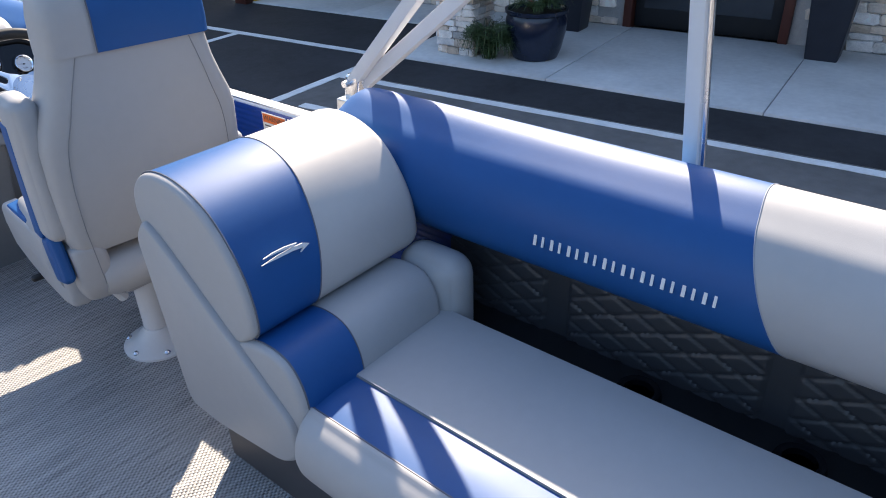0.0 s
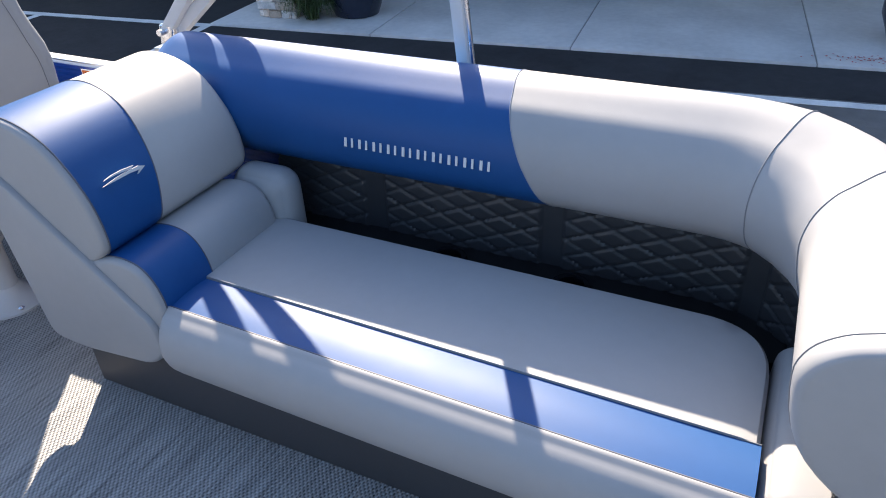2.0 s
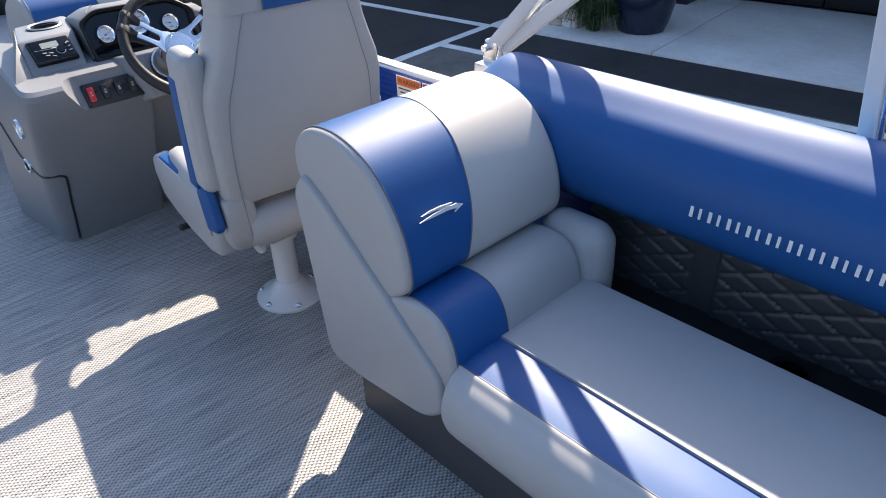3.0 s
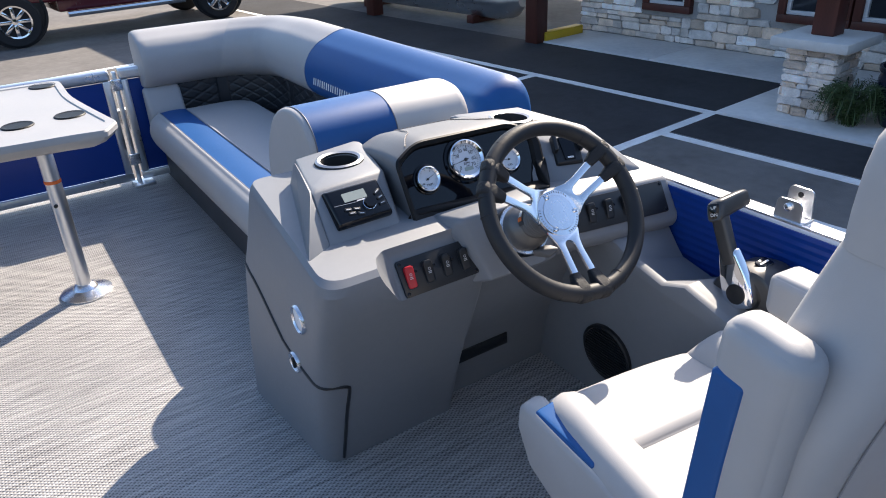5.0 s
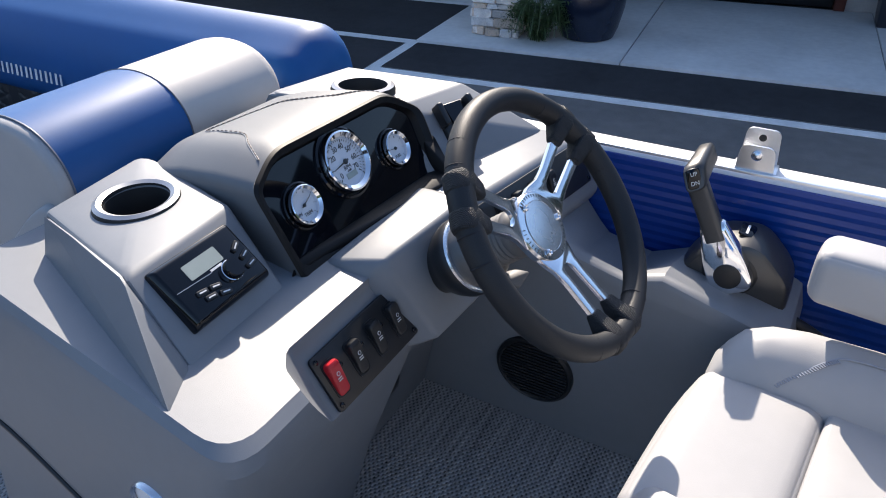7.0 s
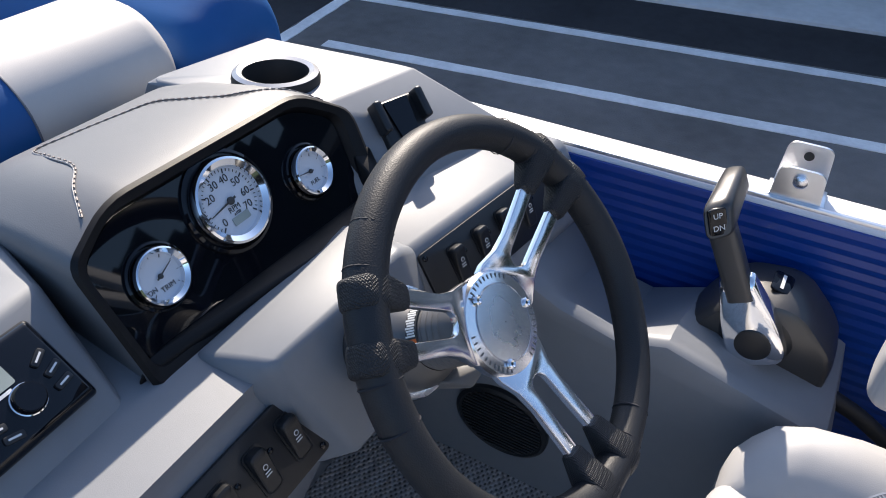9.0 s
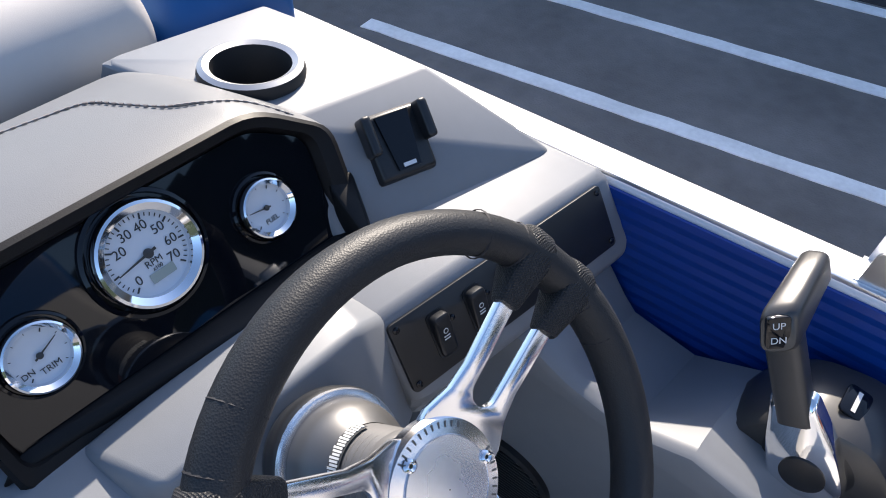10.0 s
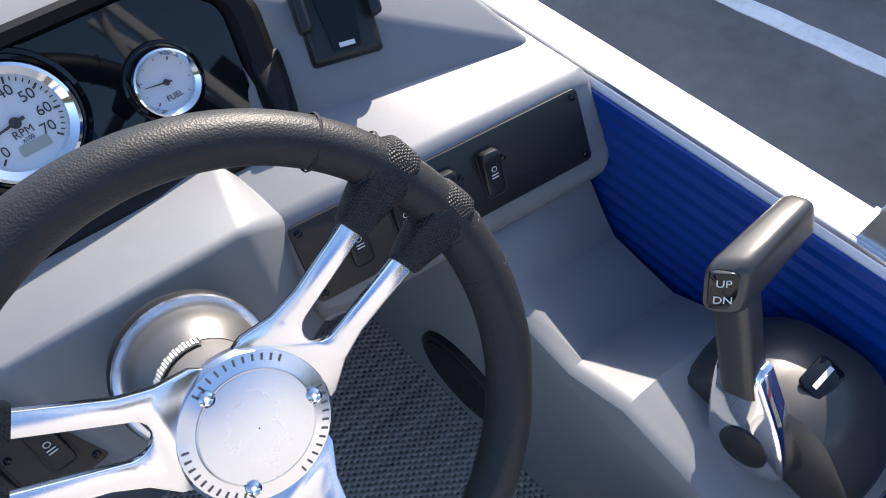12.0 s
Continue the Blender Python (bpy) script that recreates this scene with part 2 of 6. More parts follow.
def softbox(c, size, r=0.03, bulge=0.0, m=None, seg=4, inner=6):
    """A cushion: a box with rounded edges whose broad faces swell a little."""
    h = [s / 2 for s in size]
    r = min(r, *h)
    ax = []
    for k in h:
        a = [-k + r * (1 - math.cos(math.pi / 2 * i / seg)) for i in range(seg + 1)]
        core = max(inner if k > r * 1.01 else 1, 1)
        mid = [-(k - r) + 2 * (k - r) * i / core for i in range(1, core)]
        ax.append(a + mid + [-v for v in reversed(a)])
    bm = bmesh.new()
    cache = {}

    def vert(p):
        key = tuple(round(v, 6) for v in p)
        if key not in cache:
            q = Vector([max(-(h[i] - r), min(h[i] - r, p[i])) for i in range(3)])
            d = Vector(p) - q
            pos = q + d.normalized() * r
            if bulge:
                u = [1 - (p[i] / h[i]) ** 2 for i in range(3)]
                for i in range(3):
                    j, k = (i + 1) % 3, (i + 2) % 3
                    pos[i] += bulge * (p[i] / h[i]) * max(u[j], 0) ** 0.6 * max(u[k], 0) ** 0.6 * (1 if abs(abs(p[i]) - h[i]) < 1e-6 else 0)
            cache[key] = bm.verts.new(pos)
        return cache[key]

    for i in range(3):
        j, k = (i + 1) % 3, (i + 2) % 3
        for s in (-1, 1):
            for a in range(len(ax[j]) - 1):
                for b in range(len(ax[k]) - 1):
                    quad = []
                    for da, db in ((0, 0), (1, 0), (1, 1), (0, 1)):
                        p = [0, 0, 0]
                        p[i], p[j], p[k] = s * h[i], ax[j][a + da], ax[k][b + db]
                        quad.append(vert(p))
                    if len(set(quad)) == 4:
                        bm.faces.new(quad)
    bm.transform((m or Matrix()) if c is None else Matrix.Translation(c) @ (m or Matrix()))
    return bm


def box(x0, x1, y0, y1, z0, z1, bevel=0.0, seg=2):
    bm = bmesh.new()
    bmesh.ops.create_cube(bm, size=1)
    bm.transform(Matrix.Translation(((x0 + x1) / 2, (y0 + y1) / 2, (z0 + z1) / 2)) @ Matrix.Diagonal((x1 - x0, y1 - y0, z1 - z0, 1)))
    if bevel:
        bmesh.ops.bevel(bm, geom=bm.edges[:], offset=bevel, segments=seg, affect="EDGES", profile=0.5)
    return bm


def loft(rings, closed=True, cap=True):
    """Skins a row of rings with the same number of points."""
    bm = bmesh.new()
    vs = [[bm.verts.new(p) for p in ring] for ring in rings]
    n = len(rings[0])
    for a, b in zip(vs, vs[1:]):
        for i in range(n if closed else n - 1):
            bm.faces.new((a[i], a[(i + 1) % n], b[(i + 1) % n], b[i]))
    if cap:
        flat = bm.faces.layers.int.new("flat")
        bm.faces.new(list(reversed(vs[0])))[flat] = 1
        bm.faces.new(vs[-1])[flat] = 1
    return bm


def hull(points, bevel=0.0, seg=3):
    bm = bmesh.new()
    for p in points:
        bm.verts.new(p)
    res = bmesh.ops.convex_hull(bm, input=bm.verts[:])
    bmesh.ops.delete(bm, geom=[v for v in res["geom_interior"] if isinstance(v, bmesh.types.BMVert)], context="VERTS")
    bmesh.ops.dissolve_limit(bm, angle_limit=radians(1.5), verts=bm.verts[:], edges=bm.edges[:])
    flat = bm.faces.layers.int.new("flat")
    if bevel:
        res = bmesh.ops.bevel(bm, geom=bm.edges[:], offset=bevel, segments=seg, affect="EDGES", profile=0.5, clamp_overlap=True)
        soft = set(res["faces"])
        for f in bm.faces:
            f[flat] = 0 if f in soft else 1
    return bm


def spline(points, per=6, closed=True):
    """Points along a smooth curve through the given ones (Catmull-Rom)."""
    pts = [Vector(p) for p in points]
    n = len(pts)
    out = []
    for i in range(n if closed else n - 1):
        if closed:
            p0, p1, p2, p3 = (pts[(i + k) % n] for k in (-1, 0, 1, 2))
        else:
            p0, p1, p2, p3 = pts[max(i - 1, 0)], pts[i], pts[i + 1], pts[min(i + 2, n - 1)]
        for k in range(per):
            t = k / per
            out.append(0.5 * ((2 * p1) + (p2 - p0) * t + (2 * p0 - 5 * p1 + 4 * p2 - p3) * t * t + (3 * p1 - p0 - 3 * p2 + p3) * t ** 3))
    if not closed:
        out.append(pts[-1])
    return out


def rounded(poly, r, seg=5):
    """A flat polygon (2D) with its corners rounded."""
    out = []
    n = len(poly)
    for i in range(n):
        p, a, b = Vector(poly[i]), Vector(poly[i - 1]), Vector(poly[(i + 1) % n])
        rr = min(r[i] if isinstance(r, (list, tuple)) else r, (a - p).length * 0.45, (b - p).length * 0.45)
        s, e = p + (a - p).normalized() * rr, p + (b - p).normalized() * rr
        for k in range(seg + 1):
            t = k / seg
            out.append((1 - t) ** 2 * s + 2 * t * (1 - t) * p + t * t * e)
    return out


def tube(points, r, n=10, cap=True):
    """A round tube along a path; r may be a list."""
    pts = [Vector(p) for p in points]
    rings = []
    up = None
    for i, p in enumerate(pts):
        d = (pts[min(i + 1, len(pts) - 1)] - pts[max(i - 1, 0)]).normalized()
        if up is None:
            up = d.orthogonal().normalized()
        up = (up - d * up.dot(d)).normalized()
        side = d.cross(up)
        rr = r[i] if isinstance(r, (list, tuple)) else r
        rings.append([p + (up * math.cos(2 * math.pi * k / n) + side * math.sin(2 * math.pi * k / n)) * rr for k in range(n)])
    return loft(rings, True, cap)


def lathe(profile, m=None, n=32, cap=True):
    """Turns (radius, height) pairs about z, then places them by m."""
    bm = loft([[Vector((r * math.cos(2 * math.pi * k / n), r * math.sin(2 * math.pi * k / n), z)) for k in range(n)] for r, z in profile], True, cap)
    if m:
        bm.transform(m)
    return bm


def frame_at(p, normal, up=(0, 0, 1)):
    """A pose whose z is the normal, y as near up as can be."""
    z = Vector(normal).normalized()
    x = Vector(up).cross(z).normalized()
    y = z.cross(x)
    m = Matrix((x, y, z)).transposed().to_4x4()
    m.translation = p
    return m


def plate(poly, thick, m=None, bevel=0.0):
    """A flat plate out of a 2D outline, its top at z = thick."""
    bm = bmesh.new()
    f = bm.faces.new([bm.verts.new((p[0], p[1], 0)) for p in poly])
    ex = bmesh.ops.extrude_face_region(bm, geom=[f])
    top = [v for v in ex["geom"] if isinstance(v, bmesh.types.BMVert)]
    bmesh.ops.translate(bm, vec=(0, 0, thick), verts=top)
    if bevel:
        es = [e for e in bm.edges if all(v in top for v in e.verts)]
        bmesh.ops.bevel(bm, geom=es, offset=bevel, segments=2, affect="EDGES", profile=0.5)
    if m:
        bm.transform(m)
    return bm


def rect(w, h, r=0.0, seg=4):
    p = [(-w / 2, -h / 2), (w / 2, -h / 2), (w / 2, h / 2), (-w / 2, h / 2)]
    return rounded(p, r, seg) if r else [Vector(q) for q in p]


def words(text, size, m, mat, name, parent, depth=0.0006):
    cu = bpy.data.curves.new("words", "FONT")
    cu.body, cu.size, cu.align_x, cu.align_y, cu.extrude = text, size, "CENTER", "CENTER", depth
    ob = bpy.data.objects.new("words", cu)
    me = ob.to_mesh()
    bm = bmesh.new()
    bm.from_mesh(me)
    ob.to_mesh_clear()
    bpy.data.objects.remove(ob)
    bpy.data.curves.remove(cu)
    bm.transform(m)
    return part(name, bm, mat, parent, smooth=False)


# ---- setting: deck, ground, pavement ----
GROUND = -0.86
solid("floor", box(-1.35, 1.19, -1.0, 5.22, -0.06, 0.0), CARPET, "grey woven vinyl boat deck flooring", "floor", kind="structure", smooth=False)
solid("deck_edge", box(1.19, 1.23, -1.0, 5.3, -0.14, -0.002, 0.006), ALU, "aluminium edge trim along the boat deck", "trim", kind="structure")
solid("hull", join(tube([(0.95, -1.4, -0.46), (0.95, 5.3, -0.46), (0.95, 5.9, -0.3)], [0.29, 0.29, 0.05], 24), tube([(-1.1, -1.4, -0.46), (-1.1, 5.3, -0.46), (-1.1, 5.9, -0.3)], [0.29, 0.29, 0.05], 24)),
      ALU, "pair of aluminium pontoon tubes under the deck", "pontoon", kind="structure")
solid("ground", plate([(-900, -900), (900, -900), (900, 900), (-900, 900)], 0.02, Matrix.Translation((0, 0, GROUND - 0.02))), ASPHALT, "grey asphalt car park", "ground", kind="structure", smooth=False)

# building axes: u runs along the front, v away from the boat
CO, U, V = Vector((5.6, 5.92, GROUND)), Vector((0.105, -0.9945, 0)), Vector((0.9945, 0.105, 0))
BLD = Matrix(((U.x, V.x, 0, CO.x), (U.y, V.y, 0, CO.y), (0, 0, -1, CO.z), (0, 0, 0, 1)))
BLD[2][2] = 1.0  # left-handed plan; heights stay up


def bld(bm):
    """Takes a bmesh drawn in (u, v, height) to the world."""
    bm.transform(BLD)
    bmesh.ops.reverse_faces(bm, faces=bm.faces[:])
    return bm


def carve(ob, cutter):
    """Cuts a hole into a mesh object, once and for all."""
    tool = new("tool", finish(cutter, "tool", DARK))
    mod = ob.modifiers.new("cut", "BOOLEAN")
    mod.object, mod.operation, mod.solver = tool, "DIFFERENCE", "EXACT"
    dg = bpy.context.evaluated_depsgraph_get()
    me = bpy.data.meshes.new_from_object(ob.evaluated_get(dg))
    ob.modifiers.clear()
    ob.data = me
    bpy.data.objects.remove(tool)
    me.set_sharp_from_angle(angle=radians(25))

METAL_GREY = material("cast_grey_metal", (0.15, 0.148, 0.146), 0.45, metal=0.7, vary=0.06)

# ---- car park markings and pavement ----


def flat(u0, u1, v0, v1, h0, h1, bevel=0.0):
    return bld(box(u0, u1, v0, v1, h0, h1, bevel))


def marking(u0, u1, v0, v1):
    """A painted line with slightly ragged edges."""
    long_u = (u1 - u0) > (v1 - v0)
    n = max(int(max(u1 - u0, v1 - v0) / 0.12), 4)
    rng = random.Random(int((u0 + 20) * 91 + (v0 + 9) * 37))
    a, b = [], []
    for i in range(n + 1):
        t = i / n
        if long_u:
            a.append((u0 + (u1 - u0) * t, v0 + rng.uniform(-0.004, 0.004)))
            b.append((u0 + (u1 - u0) * t, v1 + rng.uniform(-0.004, 0.004)))
        else:
            a.append((u0 + rng.uniform(-0.004, 0.004), v0 + (v1 - v0) * t))
            b.append((u1 + rng.uniform(-0.004, 0.004), v0 + (v1 - v0) * t))
    return bld(plate(a + list(reversed(b)), 0.0072, Matrix.Translation((0, 0, -0.002))))


tar = solid("sealed_strip", join(flat(-14.0, 0.0, 0.05, 1.39, -0.02, 0.004), flat(0.0, 12.0, -0.73, -0.02, -0.02, 0.004), flat(-4.58, -0.07, -4.2, -0.07, -0.02, 0.003)), NEWPATCH, "dark freshly sealed strip of asphalt", "asphalt", kind="structure", smooth=False)
for q in [(-11.0, 0.05, -0.05, 0.05), (-0.05, 0.05, -5.0, -0.05), (0.05, 12.0, -0.87, -0.77), (0.3, 7.0, -1.74, -1.64), (0.6, 7.0, -2.58, -2.48), (-2.35, -2.25, -5.0, -0.05), (-4.7, -4.6, -5.0, -0.05), (-7.0, -6.9, -5.0, -0.05)]:
    solid("parking_line", marking(*q), PAINT, "white painted parking bay line on asphalt", "parking line", "parking lines", kind="structure", smooth=False)
pavement = thing("pavement", CO, "pale concrete pavement of jointed slabs", "pavement", kind="structure")
for u0, u1, v0, v1 in [(0.02, 1.9, 0, 2.4), (1.9, 3.9, 0, 2.4), (3.9, 5.95, 0, 2.4), (5.95, 8.0, 0, 2.4), (8.0, 10.1, 0, 2.4), (10.1, 12, 0, 2.4), (-1.75, 0.02, 1.4, 2.4), (-3.6, -1.75, 1.4, 2.4)]:
    part("slab", flat(u0 + 0.006, u1 - 0.006, v0, v1, -0.1, 0.025, 0.006), CONCRETE, pavement)
part("joint", flat(0.02, 12, 0.01, 2.4, -0.1, 0.012), MORTAR, pavement)
solid("kerb_block", flat(-3.62, -3.48, 1.42, 2.2, 0.0, 0.14, 0.015), YELLOW, "short yellow painted kerb block on the pavement", "kerb")

# ---- building front ----
front = thing("wall_front", CO + V * 2.4, "building wall clad in pale ledge stone", "wall", kind="structure")
part("wall_core", join(flat(-3.7, -2.62, 2.42, 2.7, 0, 3.6), flat(-2.62, -1.86, 2.42, 2.7, 0, 0.42), flat(-2.62, -1.86, 2.42, 2.7, 1.7, 3.6), flat(-1.86, -0.72, 2.42, 2.7, 0, 3.6),
                       flat(-0.72, 0.9, 2.42, 2.7, 0, 0.45), flat(-0.72, 0.9, 2.42, 2.7, 1.7, 3.6), flat(0.9, 1.78, 2.42, 2.7, 0, 3.6), flat(1.78, 3.64, 2.42, 2.7, 2.2, 3.6), flat(3.64, 12, 2.42, 2.7, 0, 3.6),
                       flat(-3.7, -3.5, 2.7, 6.0, 0, 3.6)), MORTAR, front, smooth=False)
solid("wall_inside", flat(-3.5, 12, 3.9, 4.0, 0, 3.6), STUCCO, "plain wall inside the building", "wall", kind="structure", smooth=False)
solid("porch_roof", bld(hull([(-11.3, 0.9, 3.25), (12, 0.9, 3.25), (-11.3, 0.9, 3.42), (12, 0.9, 3.42), (-11.3, 2.6, 3.62), (12, 2.6, 3.62), (-11.3, 2.6, 3.77), (12, 2.6, 3.77)])), STUCCO, "plain porch roof over the pavement", "roof", kind="structure", smooth=False)
solid("shop_roof", flat(-11.3, 12, 2.6, 9, 3.62, 3.8), STUCCO, "plain flat roof of the building", "roof", kind="structure", smooth=False)


def window_unit(name, u0, u1, h0, h1):
    w = thing(name, BLD @ Vector(((u0 + u1) / 2, 2.4, h0)), "dark window in a white sash with red-brown trim", "window", kind="structure")
    for a, b, c, d in ((u0 - 0.09, u1 + 0.09, h0 - 0.09, h0), (u0 - 0.09, u1 + 0.09, h1, h1 + 0.09), (u0 - 0.09, u0, h0, h1), (u1, u1 + 0.09, h0, h1)):
        part("trim", flat(a, b, 2.33, 2.46, c, d, 0.008), REDWOOD, w)
    for a, b, c, d in ((u0, u1, h0, h0 + 0.045), (u0, u1, h1 - 0.045, h1), (u0, u0 + 0.045, h0 + 0.045, h1 - 0.045), (u1 - 0.045, u1, h0 + 0.045, h1 - 0.045), (u0 + 0.045, u1 - 0.045, (h0 + h1) / 2 - 0.02, (h0 + h1) / 2 + 0.02)):
        part("sash", flat(a, b, 2.37, 2.43, c, d, 0.005), WHITE_P, w)
    part("pane", flat(u0 + 0.03, u1 - 0.03, 2.41, 2.42, h0 + 0.03, h1 - 0.03), WINDOW, w, smooth=False)
    return w


window_unit("window_1", -2.5, -1.95, 0.5, 1.6)
window_unit("window_2", -0.62, 0.02, 0.53, 1.6)
window_unit("window_3", 0.22, 0.82, 0.53, 1.6)
door = thing("door_1", BLD @ Vector((2.7, 2.45, 0)), "dark glazed double door in a red-brown frame", "door", kind="structure")
for a, b, c, d in ((1.78, 1.88, 0.0, 2.2), (3.54, 3.64, 0.0, 2.2), (1.88, 3.54, 2.1, 2.2)):
    part("frame", flat(a, b, 2.36, 2.6, c, d, 0.008), REDWOOD, door)
for a in (1.88, 2.71):
    lf = part("leaf", flat(a + 0.01, a + 0.82, 2.46, 2.5, 0.03, 2.1, 0.006), DARK, door)
    part("pane", flat(a + 0.12, a + 0.71, 2.445, 2.458, 0.25, 1.95), WINDOW, lf, smooth=False)
    part("pull", bld(tube([(a + (0.76 if a < 2 else 0.07), 2.42, 0.8), (a + (0.76 if a < 2 else 0.07), 2.42, 1.2)], 0.012, 8)), BRUSHED, lf)


def ashlar(u0, u1, h0, h1, rng, keep, low=0.05, high=0.13):
    """Courses of uneven ledge stones, as (u0, u1, h0, h1)."""
    h = h0
    while h < h1 - 0.02:
        t = min(rng.uniform(low, high), h1 - h)
        u = u0
        while u < u1 - 0.02:
            w = min(rng.uniform(0.11, 0.36), u1 - u)
            if u1 - u - w < 0.07:
                w = u1 - u
            if keep(u, u + w, h, h + t):
                yield u, u + w, h, h + t
            u += w
        h += t


def stone(w, d, h, rng):
    """One rough stone block about its centre, with chipped, rounded edges."""
    bm = bmesh.new()
    bmesh.ops.create_cube(bm, size=1)
    bmesh.ops.bevel(bm, geom=bm.edges[:], offset=0.13, segments=1, affect="EDGES")
    for v in bm.verts:
        v.co = Vector((v.co.x * w, v.co.y * d, v.co.z * h)) + Vector((rng.uniform(-1, 1), rng.uniform(-1, 1), rng.uniform(-1, 1))) * min(w, h) * 0.085
    return bm


STONE_MESHES = []
_rng = random.Random(4)
for _i in range(14):
    STONE_MESHES.append(finish(stone(1, 1, 1, _rng), "stone", STONE, smooth=False))


def lay_stone(c, size, parent, turn=0.0):
    ob = new("stone", STONE_MESHES[_rng.randrange(len(STONE_MESHES))])
    m = Matrix.Translation(c) @ Matrix.Rotation(math.atan2(U.y, U.x) + turn, 4, "Z") @ Matrix.Diagonal((*size, 1))
    ob.parent = parent
    ob.matrix_parent_inverse = Matrix.Translation(-parent.location)
    ob.matrix_basis = m
    return ob


def stone_pillar(u0, v0, size, high):
    base = BLD @ Vector((u0 + size / 2, v0 + size / 2, 0.025))
    p = thing("stone_pillar", base, "square stone pier with pale cap under a timber post", "pillar", "porch piers")
    part("core", flat(u0 + 0.035, u0 + size - 0.035, v0 + 0.035, v0 + size - 0.035, 0.025, high), MORTAR, p, smooth=False)
    h = 0.025
    while h < high - 0.03:
        t = min(_rng.uniform(0.045, 0.085), high - h)
        for side in range(4):
            a = 0.0
            while a < size - 0.01:
                w = min(_rng.uniform(0.1, 0.24), size - a)
                if size - a - w < 0.06:
                    w = size - a
                dep = _rng.uniform(0.05, 0.065)
                off = _rng.uniform(-0.008, 0.012)
                if side == 0:
                    c = (u0 + a + w / 2, v0 + dep / 2 - off, h + t / 2)
                elif side == 1:
                    c = (u0 + a + w / 2, v0 + size - dep / 2 + off, h + t / 2)
                elif side == 2:
                    c = (u0 + dep / 2 - off, v0 + a + w / 2, h + t / 2)
                else:
                    c = (u0 + size - dep / 2 + off, v0 + a + w / 2, h + t / 2)
                lay_stone(BLD @ Vector(c), (w - 0.006, dep, t - 0.006), p, 0 if side < 2 else math.pi / 2)
                a += w
        h += t
    part("cap", flat(u0 - 0.11, u0 + size + 0.11, v0 - 0.11, v0 + size + 0.11, high, high + 0.09, 0.02), CAPSTONE, p, "pale cast stone cap")
    part("post", flat(u0 + size / 2 - 0.1, u0 + size / 2 + 0.1, v0 + size / 2 - 0.1, v0 + size / 2 + 0.1, high + 0.09, 3.2, 0.012), REDWOOD, p, "red-brown timber post")
    return p


stone_pillar(0.44, 0.33, 0.46, 0.63)
for u in (-3.62, -7.6):
    solid("porch_post", flat(u - 0.11, u + 0.11, 1.26, 1.48, 0, 3.3, 0.012), REDWOOD, "square red-brown timber porch post", "post", "porch posts")

# ---- planters and greenery ----


def pot(name, u, v, rim, foot, high, mat, label):
    p = thing(name, BLD @ Vector((u, v, 0.025)), label, "planter")
    m = Matrix.Translation(BLD @ Vector((u, v, 0.025)))
    part("pot", lathe([(foot * 0.9, 0), (foot, 0.01), (foot * 1.15, high * 0.2), (rim * 1.0, high * 0.55), (rim * 1.02, high * 0.8), (rim * 0.96, high * 0.9), (rim * 1.04, high * 0.93), (rim * 1.05, high), (rim * 0.97, high), (rim * 0.93, high * 0.9)], m, 40), mat, p)
    part("soil", lathe([(rim * 0.3, high * 0.93), (rim * 0.93, high * 0.91)], m, 24), SOIL, p)
    return p


def fern(c, n, reach, rise, rng, leaf=0.05):
    """Arching fronds with paired leaflets."""
    bm = bmesh.new()
    for _ in range(n):
        az, out, up = rng.uniform(0, 2 * math.pi), reach * rng.uniform(0.45, 1.0), rise * rng.uniform(0.5, 1.0)
        d = Vector((math.cos(az), math.sin(az), 0))
        side = Vector((-d.y, d.x, 0))
        base = Vector(c) + d * rng.uniform(0, 0.06) + side * rng.uniform(-0.05, 0.05)
        prev = base
        for k in range(1, 13):
            t = k / 12
            p = base + d * out * t + Vector((0, 0, up * (2.4 * t - 2.1 * t * t))) + side * 0.02 * math.sin(5 * t + az)
            w = 0.003
            bm.faces.new([bm.verts.new(q) for q in (prev - side * w, prev + side * w, p + side * w, p - side * w)])
            for s in (-1, 1):
                ln = leaf * (0.35 + math.sin(math.pi * min(t * 1.05, 1)) * 0.9) * rng.uniform(0.8, 1.2)
                tip = p + side * s * ln + d * ln * 0.45 + Vector((0, 0, rng.uniform(-0.4, 0.25) * ln))
                a = p + d * ln * 0.22
                mid = (p + tip) / 2 + d * ln * 0.2
                bm.faces.new([bm.verts.new(q) for q in (p, mid - d * ln * 0.12 + Vector((0, 0, 0.003)), tip, mid + d * ln * 0.14)])
            prev = p
    return bm


def blooms(c, n, r, rise, rng):
    bm = bmesh.new()
    for _ in range(n):
        p = Vector(c) + Vector((rng.gauss(0, r * 0.5), rng.gauss(0, r * 0.5), rng.uniform(rise * 0.5, rise)))
        for k in range(6):
            a = 2 * math.pi * k / 6 + rng.random()
            d, s = Vector((math.cos(a), math.sin(a), 0.3)), Vector((-math.sin(a), math.cos(a), 0))
            bm.faces.new([bm.verts.new(q) for q in (p, p + d * 0.018 - s * 0.01, p + d * 0.03, p + d * 0.018 + s * 0.01)])
    return bm


